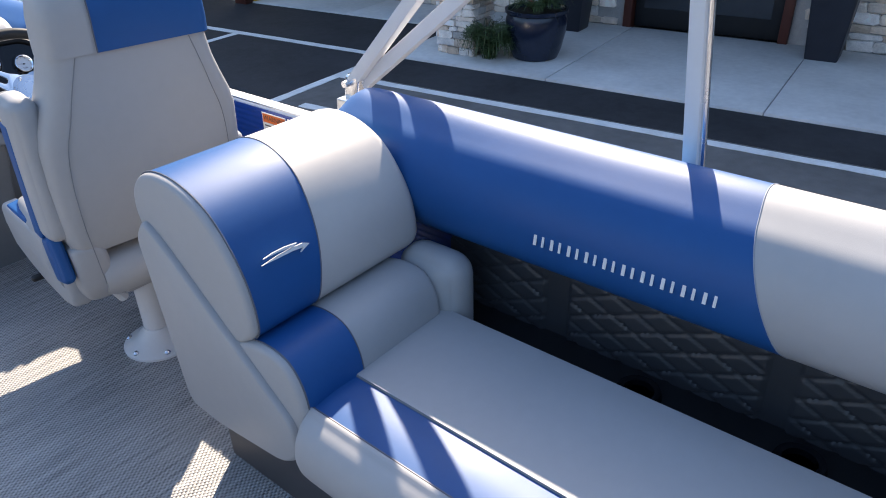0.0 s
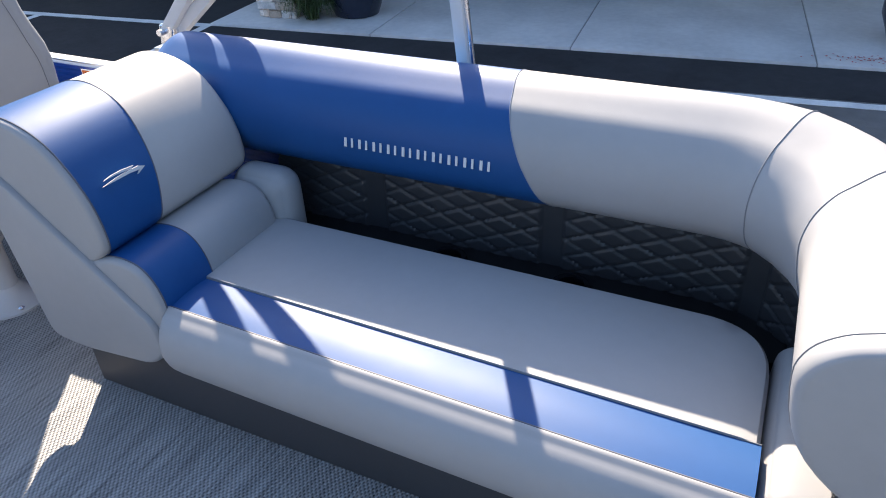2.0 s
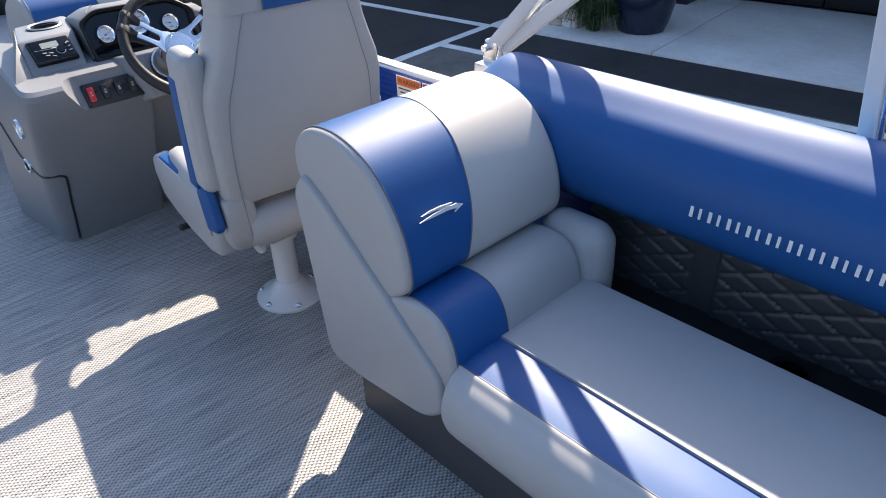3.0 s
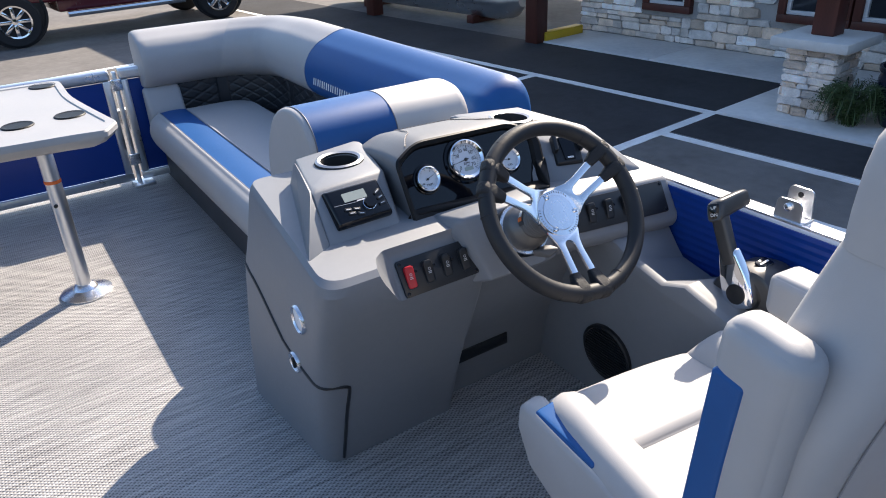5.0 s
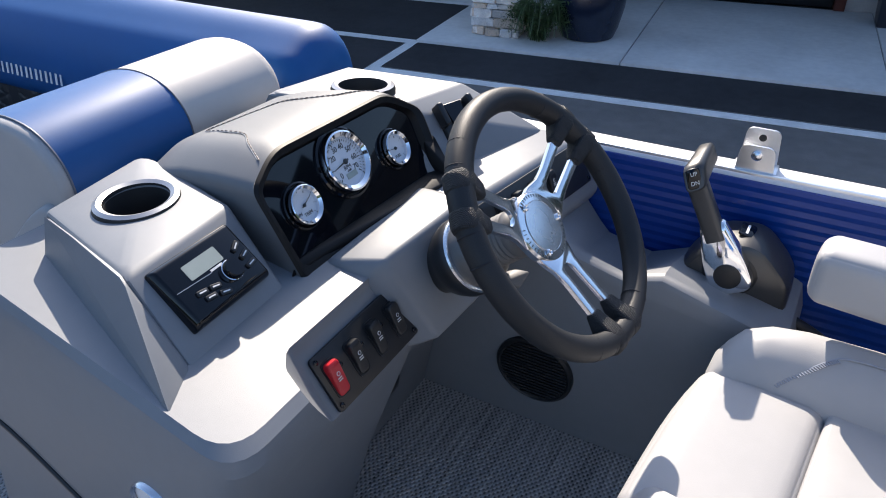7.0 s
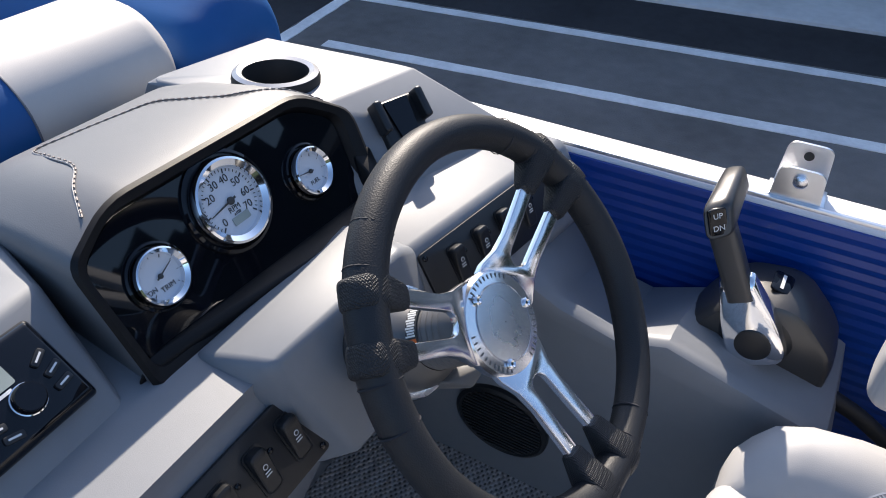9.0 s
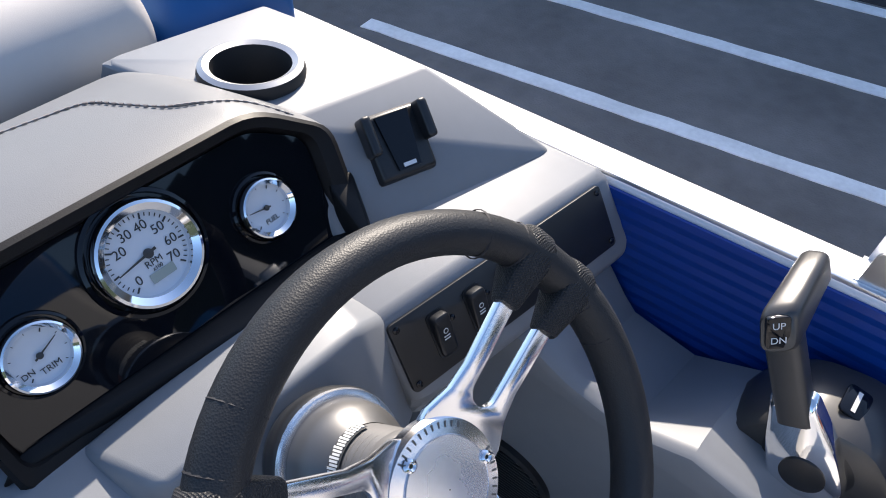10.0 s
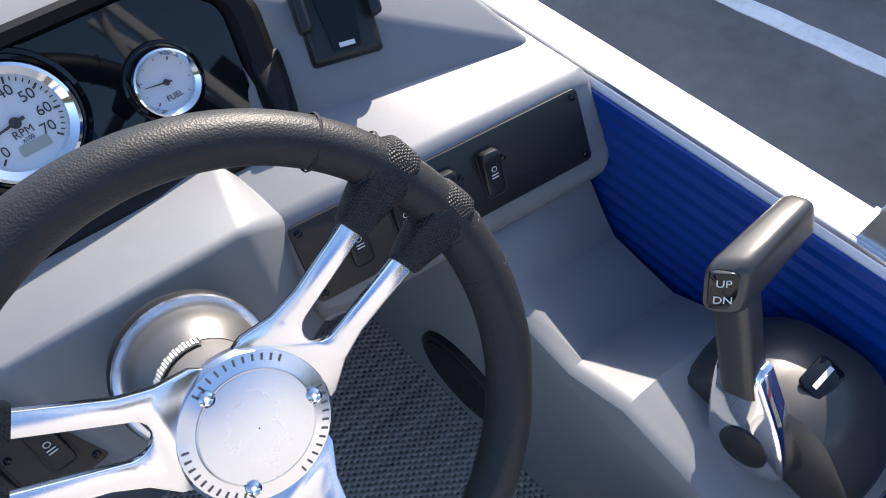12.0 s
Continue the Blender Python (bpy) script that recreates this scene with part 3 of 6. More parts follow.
_g = random.Random(11)
pl = pot("planter", 1.46, 0.66, 0.31, 0.235, 0.5, GLAZE, "large dark blue glazed planter with red flowers")
_c = BLD @ Vector((1.46, 0.66, 0.5))
part("foliage", fern(_c, 60, 0.34, 0.24, _g, 0.05), LEAF, pl)
tagged(part("flower", blooms(_c, 26, 0.3, 0.24, _g), FLOWER, pl), kind="stuff")
pl = pot("planter", 6.75, 0.72, 0.30, 0.2, 0.46, GLAZE, "large dark blue glazed planter beside a fern")
part("foliage", fern(BLD @ Vector((6.75, 0.72, 0.46)), 50, 0.32, 0.3, _g, 0.05), LEAF, pl)
for u, v, n in ((1.08, 0.36, 130), (7.25, 0.5, 130)):
    c = BLD @ Vector((u, v, 0.03))
    solid("fern", fern(c, n, 0.32, 0.56, _g, 0.055), LEAF, "bushy green fern growing beside a planter", "fern", "ferns", smooth=False)
for u, v in ((4.05, 2.0), (1.28, 2.0)):
    p = thing("tall_planter", BLD @ Vector((u, v, 0.025)), "tall tapered dark square planter by the door", "planter", "door planters")
    rings = [[BLD @ Vector((u + a * s, v + b * s, h)) for a, b in rounded([(-1, -1), (1, -1), (1, 1), (-1, 1)], 0.15, 3)] for s, h in ((0.15, 0.025), (0.155, 0.04), (0.215, 0.78), (0.23, 0.8), (0.23, 0.86), (0.19, 0.86), (0.18, 0.8))]
    part("pot", loft(rings), DARKPOT, p)
    part("foliage", fern(BLD @ Vector((u, v, 0.84)), 26, 0.24, 0.4, _g, 0.05), LEAF, p)
bm = bmesh.new()
for _ in range(70):
    p = BLD @ Vector((6.35 + _g.gauss(0, 0.2), 0.2 + _g.gauss(0, 0.06), 0.031))
    a = _g.random() * 6.28
    d, s = Vector((math.cos(a), math.sin(a), 0)) * 0.012, Vector((-math.sin(a), math.cos(a), 0)) * 0.008
    bm.faces.new([bm.verts.new(q) for q in (p - d, p - s, p + d + Vector((0, 0, 0.004)), p + s)])
solid("fallen_petals", bm, FLOWER, "dark red petals scattered on the concrete", "petals", kind="stuff", smooth=False)

# ---- pickup and spare pontoon beyond the bow ----


def wheel_at(parent, c, r, axis, w=0.26):
    m = frame_at(c, axis)
    wh = part("wheel", lathe([(r * 0.62, -w / 2), (r * 0.9, -w / 2), (r * 0.985, -w * 0.38), (r, -w * 0.2), (r, w * 0.2), (r * 0.985, w * 0.38), (r * 0.9, w / 2), (r * 0.64, w / 2 - 0.01), (r * 0.6, w * 0.3)], m, 40), TYRE, parent)
    rim = [lathe([(r * 0.63, w / 2 - 0.012), (r * 0.62, w / 2), (r * 0.56, w / 2 - 0.005), (r * 0.54, w * 0.2), (r * 0.1, w * 0.1)], m, 40, False), lathe([(0.001, w * 0.42), (r * 0.13, w * 0.4), (r * 0.15, w * 0.2)], m, 20, False)]
    for k in range(8):
        a = 2 * math.pi * k / 8
        rim.append(moved(box(r * 0.1, r * 0.58, -r * 0.075, r * 0.075, w * 0.26, w * 0.42, 0.01), m @ Matrix.Rotation(a, 4, "Z")))
    part("rim", join(*rim), CHROME, wh, "polished alloy rim")
    return wh


truck = thing("pickup_truck", BLD @ Vector((-10.3, -2.3, 0)), "maroon pickup truck parked on asphalt", "truck")
TU = -9.72
body = [bld(hull([(TU, -5.6, 0.62), (TU - 0.02, -5.6, 1.25), (TU - 1.9, -5.6, 0.62), (TU - 1.9, -5.6, 1.25), (TU, 0.35, 0.62), (TU - 0.02, 0.35, 1.2), (TU - 1.9, 0.35, 0.62), (TU - 1.9, 0.35, 1.2)], 0.05)),
        flat(TU - 1.8, TU - 0.05, -3.3, -1.15, 0.45, 0.7, 0.03)]
part("body", join(*body), TRUCK, truck)
part("cab", bld(hull([(TU - 0.06, -3.6, 1.2), (TU - 0.2, -3.2, 1.85), (TU - 1.8, -3.6, 1.2), (TU - 1.7, -3.2, 1.85), (TU - 0.06, -0.9, 1.2), (TU - 0.2, -1.5, 1.85), (TU - 1.8, -0.9, 1.2), (TU - 1.7, -1.5, 1.85)], 0.05)), TRUCK, truck)
part("side_step", bld(tube([(TU + 0.06, -3.2, 0.42), (TU + 0.06, -1.25, 0.42)], 0.045, 12)), CHROME, truck)
for vv in (-3.98, -0.62):
    part("wheel_arch", bld(moved(lathe([(0.30, -0.01), (0.5, -0.01), (0.5, 0.02), (0.46, 0.02), (0.44, -0.2)], None, 40), Matrix.Translation((TU, vv, 0.5)) @ Matrix.Rotation(radians(90), 4, "Y"))), DARK, truck)
    wheel_at(truck, BLD @ Vector((TU - 0.08, vv, 0.4)), 0.4, U)
    wheel_at(truck, BLD @ Vector((TU - 1.75, vv, 0.4)), 0.4, -U)
solid("spare_pontoon", bld(tube([(-9.6, 2.1, 0.42), (-9.3, 2.1, 0.4), (-5.1, 2.1, 0.4), (-4.8, 2.1, 0.4), (-4.6, 2.1, 0.4)], [0.1, 0.33, 0.33, 0.28, 0.1], 28)), ALU, "spare aluminium pontoon tube lying under the porch", "pontoon")
for u in (-8.6, -5.6):
    solid("timber_block", flat(u, u + 0.15, 1.8, 2.4, 0.0, 0.12, 0.01), REDWOOD, "timber block under the spare pontoon", "block", "pontoon blocks")

# ---- ledge stone of the front, nearest stretch first ----


def clear_of_openings(u0, u1, h0, h1):
    for a, c, e, f in ((-2.62, -1.86, 0.40, 1.72), (-0.74, 0.94, 0.43, 1.72), (1.76, 3.66, 0.0, 2.25)):
        if u1 > a and u0 < c and h1 > e and h0 < f:
            return False
    return True


rest = bmesh.new()
laid = 0
for u0, u1 in ((-2.0, 1.78), (-3.7, -2.0), (3.64, 5.2), (5.2, 9.0)):
    for s0, s1, t0, t1 in ashlar(u0, u1, 0.03, 1.15, _rng, clear_of_openings):
        dep, off = 0.06, _rng.uniform(0.0, 0.022)
        c = BLD @ Vector(((s0 + s1) / 2, 2.42 - off, (t0 + t1) / 2))
        if laid < 300:
            lay_stone(c, (s1 - s0 - 0.008, dep, t1 - t0 - 0.008), front)
            laid += 1
        else:
            sb = stone(s1 - s0 - 0.008, dep, t1 - t0 - 0.008, _rng)
            sb.transform(Matrix.Translation(c) @ Matrix.Rotation(math.atan2(U.y, U.x), 4, "Z"))
            me = bpy.data.meshes.new("tmp")
            sb.to_mesh(me)
            sb.free()
            rest.from_mesh(me)
            bpy.data.meshes.remove(me)
tagged(part("stonework", rest, STONE, front, smooth=False), kind="stuff")

# ---- added, out of view: far tree backdrop and a near sky-blocking band ----
woods = bmesh.new()
_w = random.Random(3)
for k in range(1100):
    # near band: invented, cuts low sky light on aft-facing sides
    near = k >= 420
    a = radians(200 + 124 * (k - 420) / 680 if near else 100 + 230 * k / 420) + _w.uniform(-0.007, 0.007)
    r = _w.uniform(15, 20) if near else _w.uniform(55, 70)
    hgt, wid = (_w.uniform(4.0, 6.5), _w.uniform(0.6, 1.3)) if near else (_w.uniform(5, 10), _w.uniform(1.5, 3.0))
    c = Vector((r * math.cos(a), r * math.sin(a), GROUND))
    d = Vector((-math.sin(a), math.cos(a), 0))
    pts = [c - d * wid, c + d * wid, c + d * wid * 1.1 + Vector((0, 0, hgt * 0.6)), c + d * wid * 0.4 + Vector((0, 0, hgt)), c - d * wid * 0.5 + Vector((0, 0, hgt * 0.95)), c - d * wid * 1.1 + Vector((0, 0, hgt * 0.55))]
    woods.faces.new([woods.verts.new(p) for p in pts])
tagged(solid("backdrop_woods", woods, SKY_SCREEN, "unseen dark tree shapes added to block low sky light", "woods", kind="structure", smooth=False))

# ---- boat: fence and rails ----


def fence(name, p, q, label, posts=2, high=0.557):
    """A run of blue fence panel with square aluminium rails, from p to q on the deck."""
    p, q = Vector((*p, 0)), Vector((*q, 0))
    f = thing(name, (p + q) / 2, label, "railing", "boat railing")
    d = (q - p).normalized()
    L = (q - p).length
    m = Matrix.Translation(p) @ Matrix.Rotation(math.atan2(d.y, d.x), 4, "Z")
    side = name == "side_railing"
    rail = box(0, L, -0.0185, 0.038, high - 0.045, high, 0.010, 3) if side else box(0, L, -0.023, 0.023, high - 0.048, high, 0.011, 3)
    part("top_rail", moved(rail, m), WHITE_P if side else ALU, f)
    if side:
        part("rail_bead", moved(box(0, L, -0.014, -0.007, high - 0.004, high + 0.0035, 0.002), m), ALU, f)
    part("bottom_rail", moved(box(0, L, -0.018, 0.018, 0.02, 0.055, 0.005), m), ALU, f)
    part("middle_rail", moved(box(0, L, 0.0, 0.016, 0.30, 0.325, 0.004), m), ALU, f)
    for k in range(posts):
        x = L * k / (posts - 1) if posts > 1 else L / 2
        x = min(max(x, 0.018), L - 0.018)
        part("post", moved(box(x - 0.016, x + 0.016, -0.016, 0.016, 0.055, high - 0.048, 0.004), m), ALU, f)
    # sheet with fine horizontal ribs
    rows = [((-0.023 if side else -0.004) - ((0.0013 if side else 0.0005) if k % 2 else 0.0), 0.057 + (high - (0.065 if side else 0.11)) * k / 56) for k in range(57)]
    bm = bmesh.new()
    for (a, z), (b, w) in zip(rows, rows[1:]):
        bm.faces.new([bm.verts.new(m @ Vector(c)) for c in ((0.02, a, z), (L - 0.02, a, z), (L - 0.02, b, w), (0.02, b, w))])
    bmesh.ops.remove_doubles(bm, verts=bm.verts, dist=0.0002)
    back = bmesh.ops.extrude_face_region(bm, geom=bm.faces[:])
    bmesh.ops.translate(bm, vec=m.to_3x3() @ Vector((0, 0.004, 0)), verts=[v for v in back["geom"] if isinstance(v, bmesh.types.BMVert)])
    part("panel", bm, PANEL, f, "glossy blue ribbed panel", angle=15)
    return f


fence("side_railing", (1.168, 5.14), (1.168, -0.6), "blue panelled boat railing with pale aluminium top rail", 6)
fence("bow_railing", (-1.3, 5.17), (0.372, 5.17), "blue panelled bow railing of the boat", 3, 0.53)
fence("bow_gate", (0.408, 5.165), (1.1, 5.165), "blue panelled end of the bow railing behind the couch", 2, 0.53)
gp = thing("gate_post", (0.39, 5.16, 0), "aluminium gate post with hinge and latch", "post")
part("tube", box(0.381, 0.401, 5.15, 5.172, 0.0, 0.52, 0.005), ALU, gp)
part("foot", box(0.36, 0.45, 5.10, 5.19, 0.0, 0.012, 0.003), ALU, gp)
for z in (0.10, 0.44):
    part("hinge", box(0.368, 0.414, 5.133, 5.145, z, z + 0.05, 0.003), BRUSHED, gp)

cl = thing("rail_clip", (1.180, 2.468, 0.557), "folded aluminium mounting bracket on the top rail", "bracket")
M = Matrix.Translation((1.180, 2.468, 0.557))
part("base", moved(box(-0.02, 0.02, -0.034, 0.034, 0.0, 0.004, 0.001), M), ALU, cl)
for x, eh in ((-0.02, 0.046), (0.016, 0.062)):
    part("ear", moved(plate(rounded([(-0.03, 0), (0.03, 0), (0.026, eh), (-0.026, eh)], [0.002, 0.002, 0.012, 0.012], 5), 0.004), M @ Matrix.Translation((x, 0, 0)) @ frame_at((0, 0, 0), (1, 0, 0))), ALU, cl)
part("bolt_hole", lathe([(0.006, 0), (0.006, 0.0008), (0.001, 0.0008)], M @ Matrix.Translation((0.0155, 0, 0.047)) @ frame_at((0, 0, 0), (-1, 0, 0)), 16), DARK, cl)
part("bolt", lathe([(0.0085, 0), (0.0085, 0.004), (0.004, 0.007)], M @ Matrix.Translation((-0.02, 0, 0.031)) @ frame_at((0, 0, 0), (-1, 0, 0)), 16), BRUSHED, cl)

# ---- boat: couches ----


def marks(count, wide, high, m, mat, parent, name="marking"):
    """A row of plain upright strokes where a name is embroidered."""
    step = wide / count
    for k in range(count):
        x = -wide / 2 + step * (k + 0.5)
        w = step * 0.62
        for a, b in ((-w / 2, -w * 0.22), (w * 0.28, w / 2)):
            part(name, moved(box(x + a, x + b, -high / 2, high / 2, 0, 0.0016), m), mat, parent, "white embroidered stroke", smooth=False)


def couch(name, ya, s, seat_len, seam, slant, bench, text, band, skew, low_end, label):
    """An L-shaped bench along the starboard rail. Its arm stands at ya, the seat runs on from there by s."""
    c = thing(name, (0.8, ya + s * seat_len / 2, 0), label, "couch", "boat couches")
    P = lambda x, d, z: Vector((x, ya + s * d, z))

    def prism(poly, x0, x1, end=0.02, seg=4):
        """An outline in (d, z) drawn out along x with rounded ends."""
        mid = Vector((sum(p[0] for p in poly) / len(poly), sum(p[1] for p in poly) / len(poly)))
        steps = [(x0 + end - end * math.cos(math.pi / 2 * k / seg), end * (1 - math.sin(math.pi / 2 * k / seg))) for k in range(seg + 1)] if end else [(x0, 0)]
        steps += [(x1 - (x - x0), i) for x, i in reversed(steps)] if x1 - x0 > 2.2 * end else [(x1, 0)]
        out = []
        for x, inset in steps:
            ring = []
            for p in poly:
                v = Vector(p) - mid
                v = v * max(1 - inset / max(v.length, 1e-4), 0.05)
                ring.append(P(x, mid.x + v.x, mid.y + v.y))
            out.append(ring)
        return loft(out)

    # base and seat
    end_d = seat_len + 0.34
    part("plinth", join(hull([P(x, d, z) for x in (0.53, 1.1) for d in (-0.34, end_d) for z in (0.0, 0.2)], 0.008)), PLINTH, c)
    FX, BX = 0.522, 0.632  # the stripe's front and back edges at the arm
    slip = lambda d: -skew * d / seat_len
    prof = spline([(FX, 0.337), (FX - 0.021, 0.333), (FX - 0.041, 0.320), (FX - 0.056, 0.298), (FX - 0.063, 0.268), (FX - 0.060, 0.237), (FX - 0.046, 0.204), (FX - 0.022, 0.177), (FX + 0.01, 0.168), (FX + 0.02, 0.25)], 5)
    ends = [(0.0, 0.82), (0.004, 0.92), (0.014, 0.985), (0.03, 1.0), (seat_len - 0.03, 1.0), (seat_len - 0.014, 0.985), (seat_len - 0.004, 0.92), (seat_len, 0.82)]
    part("front_band", loft([[P(FX + slip(d) + (p[0] - FX) * k, d, 0.25 + (p[1] - 0.25) * (k if p[1] < 0.25 else 1.0)) for p in prof] for d, k in ends]), GREY, c)
    stripe = []
    for k in range(9):
        x = FX + (BX - FX) * k / 8
        stripe.append((x, 0.337 + 0.004 * math.sin(math.pi * k / 8)))
    part("seat_stripe", loft([[P(x + slip(d), d, z) for x, z in stripe + [(BX, 0.2), (FX, 0.2)]] for d in (0.0, seat_len / 3, seat_len * 2 / 3, seat_len)]), BLUE, c)
    part("piping", tube([P(FX + slip(d * seat_len / 6), d * seat_len / 6, 0.338) for d in range(7)], 0.0022, 6), PIPING, c)
    part("seam", tube([P(BX + slip(d * seat_len / 6), d * seat_len / 6, 0.3382) for d in range(7)], 0.0012, 6), SEAM, c)
    big = 0.27
    plan = rounded([(BX, -0.02), (0.925, -0.02), (0.925, seat_len), (BX, seat_len)], [0.002, 0.03, big, 0.002], 12)
    lay = []
    for inset, z in ((0.0, 0.2), (0.0, 0.315), (0.004, 0.328), (0.014, 0.338), (0.05, 0.341), (0.12, 0.342)):
        cd = seat_len / 2
        lay.append([P(BX + slip(p[1]) * (0.925 - p[0]) / 0.29 + 0.0015 + (p[0] - BX) * (1 - inset / 0.29), cd + (p[1] - cd) * (1 - (inset * 0.6 if p[1] > cd else 0) / cd), z) for p in plan])
    part("seat_cushion", loft(lay), GREY, c)
    # well behind the seat, with two moulded rings
    part("rear_tray", join(hull([P(x, d, z) for x in (0.90, 1.1) for d in (-0.1, end_d - 0.1) for z in (0.18, 0.27)])), DARK, c)
    for d in (0.42, 0.72):
        part("cup_ring", lathe([(0.028, 0.0), (0.03, 0.012), (0.042, 0.014), (0.046, 0.004), (0.046, 0.0)], Matrix.Translation(P(0.985, d, 0.27)), 28), GLOSS, c)

    # bolster: a section swept along the rail and round the corner
    sec = spline([(0.02, 0.43), (-0.05, 0.433), (-0.122, 0.485), (-0.148, 0.56), (-0.137, 0.622), (-0.106, 0.663), (-0.07, 0.684), (-0.025, 0.704), (0.018, 0.707), (0.052, 0.686), (0.07, 0.62), (0.06, 0.47)], 4)
    X0, R = 1.105, 0.33
    D1 = bench - R

    def station(t):
        """Place and outward direction at length t along the bolster's crest."""
        if t <= D1:
            return Vector((X0, t)), Vector((1, 0))
        a = (t - D1) / R
        if a <= math.pi / 2:
            return Vector((X0 - R + R * math.cos(a), D1 + R * math.sin(a))), Vector((math.cos(a), math.sin(a)))
        return Vector((X0 - R - (t - D1 - R * math.pi / 2), bench)), Vector((0, 1))

    def ring(t, lean=0.0, grow=1.0):
        out = []
        for n, z in sec:
            tt = t + lean * (0.70 - z)
            o, w = station(tt)
            q = o + w * (n * grow)
            zz = 0.565 + (z - 0.565) * grow
            far = min(max((tt - turn_a) / 0.42 if s < 0 else (tt - turn_a + 0.35) / 0.6, 0), 1)
            if zz > 0.565:
                zz -= (zz - 0.565) * 0.26 * low_end * far
            else:
                zz -= (0.565 - zz) * (0.42 * low_end * far if s < 0 else 0.0)
            out.append(P(q.x, q.y, zz))
        return out

    turn_a, turn_b, t_end = D1 + R * 0.46, D1 + R * 1.08, D1 + R * math.pi / 2 + (X0 - R - 0.53)
    t0 = -0.45
    cuts = [("back_bolster", BLUE, t0, seam, 0, slant), ("back_bolster", GREY, seam, turn_a, slant, 0), ("corner_bolster", GREY, turn_a, turn_b, 0, 0.4), ("end_bolster", GREY, turn_b, t_end, 0.4, 0)]
    for nm, mat, a, b, la, lb in cuts:
        n = max(int((b - a) / 0.05), 3)
        rings = []
        if a == t0:
            rings += [ring(t0 - 0.005 + 0.075 * (1 - math.cos(k * math.pi / 16)), 0, 0.45 + 0.55 * math.sin(k * math.pi / 16)) for k in range(8)]
            a = t0 + 0.075
        rings += [ring(a + (b - a) * k / n, la + (lb - la) * k / n) for k in range(n + 1)]
        if b == t_end:
            rings += [ring(b + 0.035 * math.sin(k * math.pi / 10), 0, 1 - 0.12 * (1 - math.cos(k * math.pi / 10))) for k in range(1, 6)]
        part(nm, loft(rings), mat, c, "blue vinyl" if mat is BLUE else "")
    for t, lean, mat in ((seam, slant, THREAD), (turn_a, 0, SEAM), (turn_b, 0.4, SEAM), (t_end, 0, SEAM))[:4 if s < 0 else 1]:
        rg = ring(t, lean, 1.004)
        part("seam", tube(rg[3:38], 0.0010, 6), mat, c)
    # quilted panel under the bolster
    cell_t, cell_z = 0.105, 0.047
    wall = []
    for i in range(int((t_end + 0.1) / 0.005) + 1):
        t = i * 0.005 - 0.1
        o, w = station(t)
        col = []
        for j in range(61):
            z = 0.2 + 0.26 * j / 60
            a, b = (t / cell_t + z / cell_z), (t / cell_t - z / cell_z)
            g = min(abs(a - round(a)), abs(b - round(b)))
            plain = abs((t - 0.62) % 0.46 - 0.03) < 0.03
            n = -0.045 - (0.0 if plain else 0.0075 * min(g * 11, 1) ** 0.7)
            q = o + w * n
            col.append(P(q.x, q.y, z))
        wall.append(col)
    part("quilted_panel", loft(wall, closed=False, cap=False), QUILT, c, "black diamond-quilted vinyl", angle=80)
    # end of the bench under the wrapped bolster
    if s < 0:
        part("end_cushion", join(softbox(P(0.70, seat_len + 0.10, 0.2525), (0.41, 0.185, 0.165), 0.035, 0.006)), GREY, c)
        part("end_board", join(softbox(P(0.52, seat_len + 0.29, 0.22), (0.045, 0.22, 0.24), 0.018, 0.0)), GREY, c)
    else:
        part("end_cushion", join(hull([P(x, d, z) for x in (0.483, 0.64) for d, z in ((seat_len + 0.005, 0.20), (seat_len + 0.10, 0.20), (seat_len + 0.005, 0.34), (seat_len + 0.05, 0.44), (seat_len + 0.10, 0.44))], 0.018, 4)), GREY, c)

    # arm at the other end
    low = spline([(-0.005, 0.27), (-0.002, 0.36), (-0.03, 0.42), (-0.08, 0.44), (-0.15, 0.43), (-0.27, 0.38), (-0.24, 0.25), (-0.06, 0.22)], 5)
    up = spline([(-0.125, 0.445), (-0.112, 0.50), (-0.135, 0.585), (-0.20, 0.672), (-0.29, 0.712), (-0.38, 0.706), (-0.43, 0.655), (-0.42, 0.58), (-0.33, 0.47), (-0.21, 0.41)], 5)
    for nm, poly, x1 in (("arm_bolster", up, 0.965), ("arm_cushion", low, 0.905)):
        part(nm, prism(poly, 0.498, band[0] + 0.0015, 0.012), GREY, c)
        mid = Vector((sum(p[0] for p in poly) / len(poly), sum(p[1] for p in poly) / len(poly)))
        fat = [mid + (Vector(p) - mid) * 1.006 for p in poly]
        lean = 0.25 if nm == "arm_bolster" and s < 0 else 0.0
        edge = lambda z: band[1] + lean * (z - 0.44)
        part(nm, loft([[P(band[0], p.x, p.y) for p in fat], [P(edge(p.y), p.x, p.y) for p in fat]]), BLUE, c, "blue vinyl")
        rows = [[P(edge(p[1]) - 0.001, p[0], p[1]) for p in poly]]
        for k in range(5):
            a = math.pi / 2 * k / 4
            rows.append([P(x1 - 0.03 + 0.03 * math.sin(a), mid.x + (p[0] - mid.x) * (1 - 0.03 * (1 - math.cos(a)) / max((Vector(p) - mid).length, 0.01)), mid.y + (p[1] - mid.y) * (1 - 0.03 * (1 - math.cos(a)) / max((Vector(p) - mid).length, 0.01))) for p in poly])
        part(nm, loft(rows), WHITE_V if nm == "arm_bolster" else GREY, c)
        rim = [mid + (Vector(q) - mid) * 1.008 for q in poly][:int(len(poly) * 0.72)]
        part("piping", tube([P(band[0], p.x, p.y) for p in rim], 0.0018, 6), PIPING, c)
        part("piping", tube([P(edge(p.y), p.x, p.y) for p in rim], 0.0014, 6), PIPING, c)
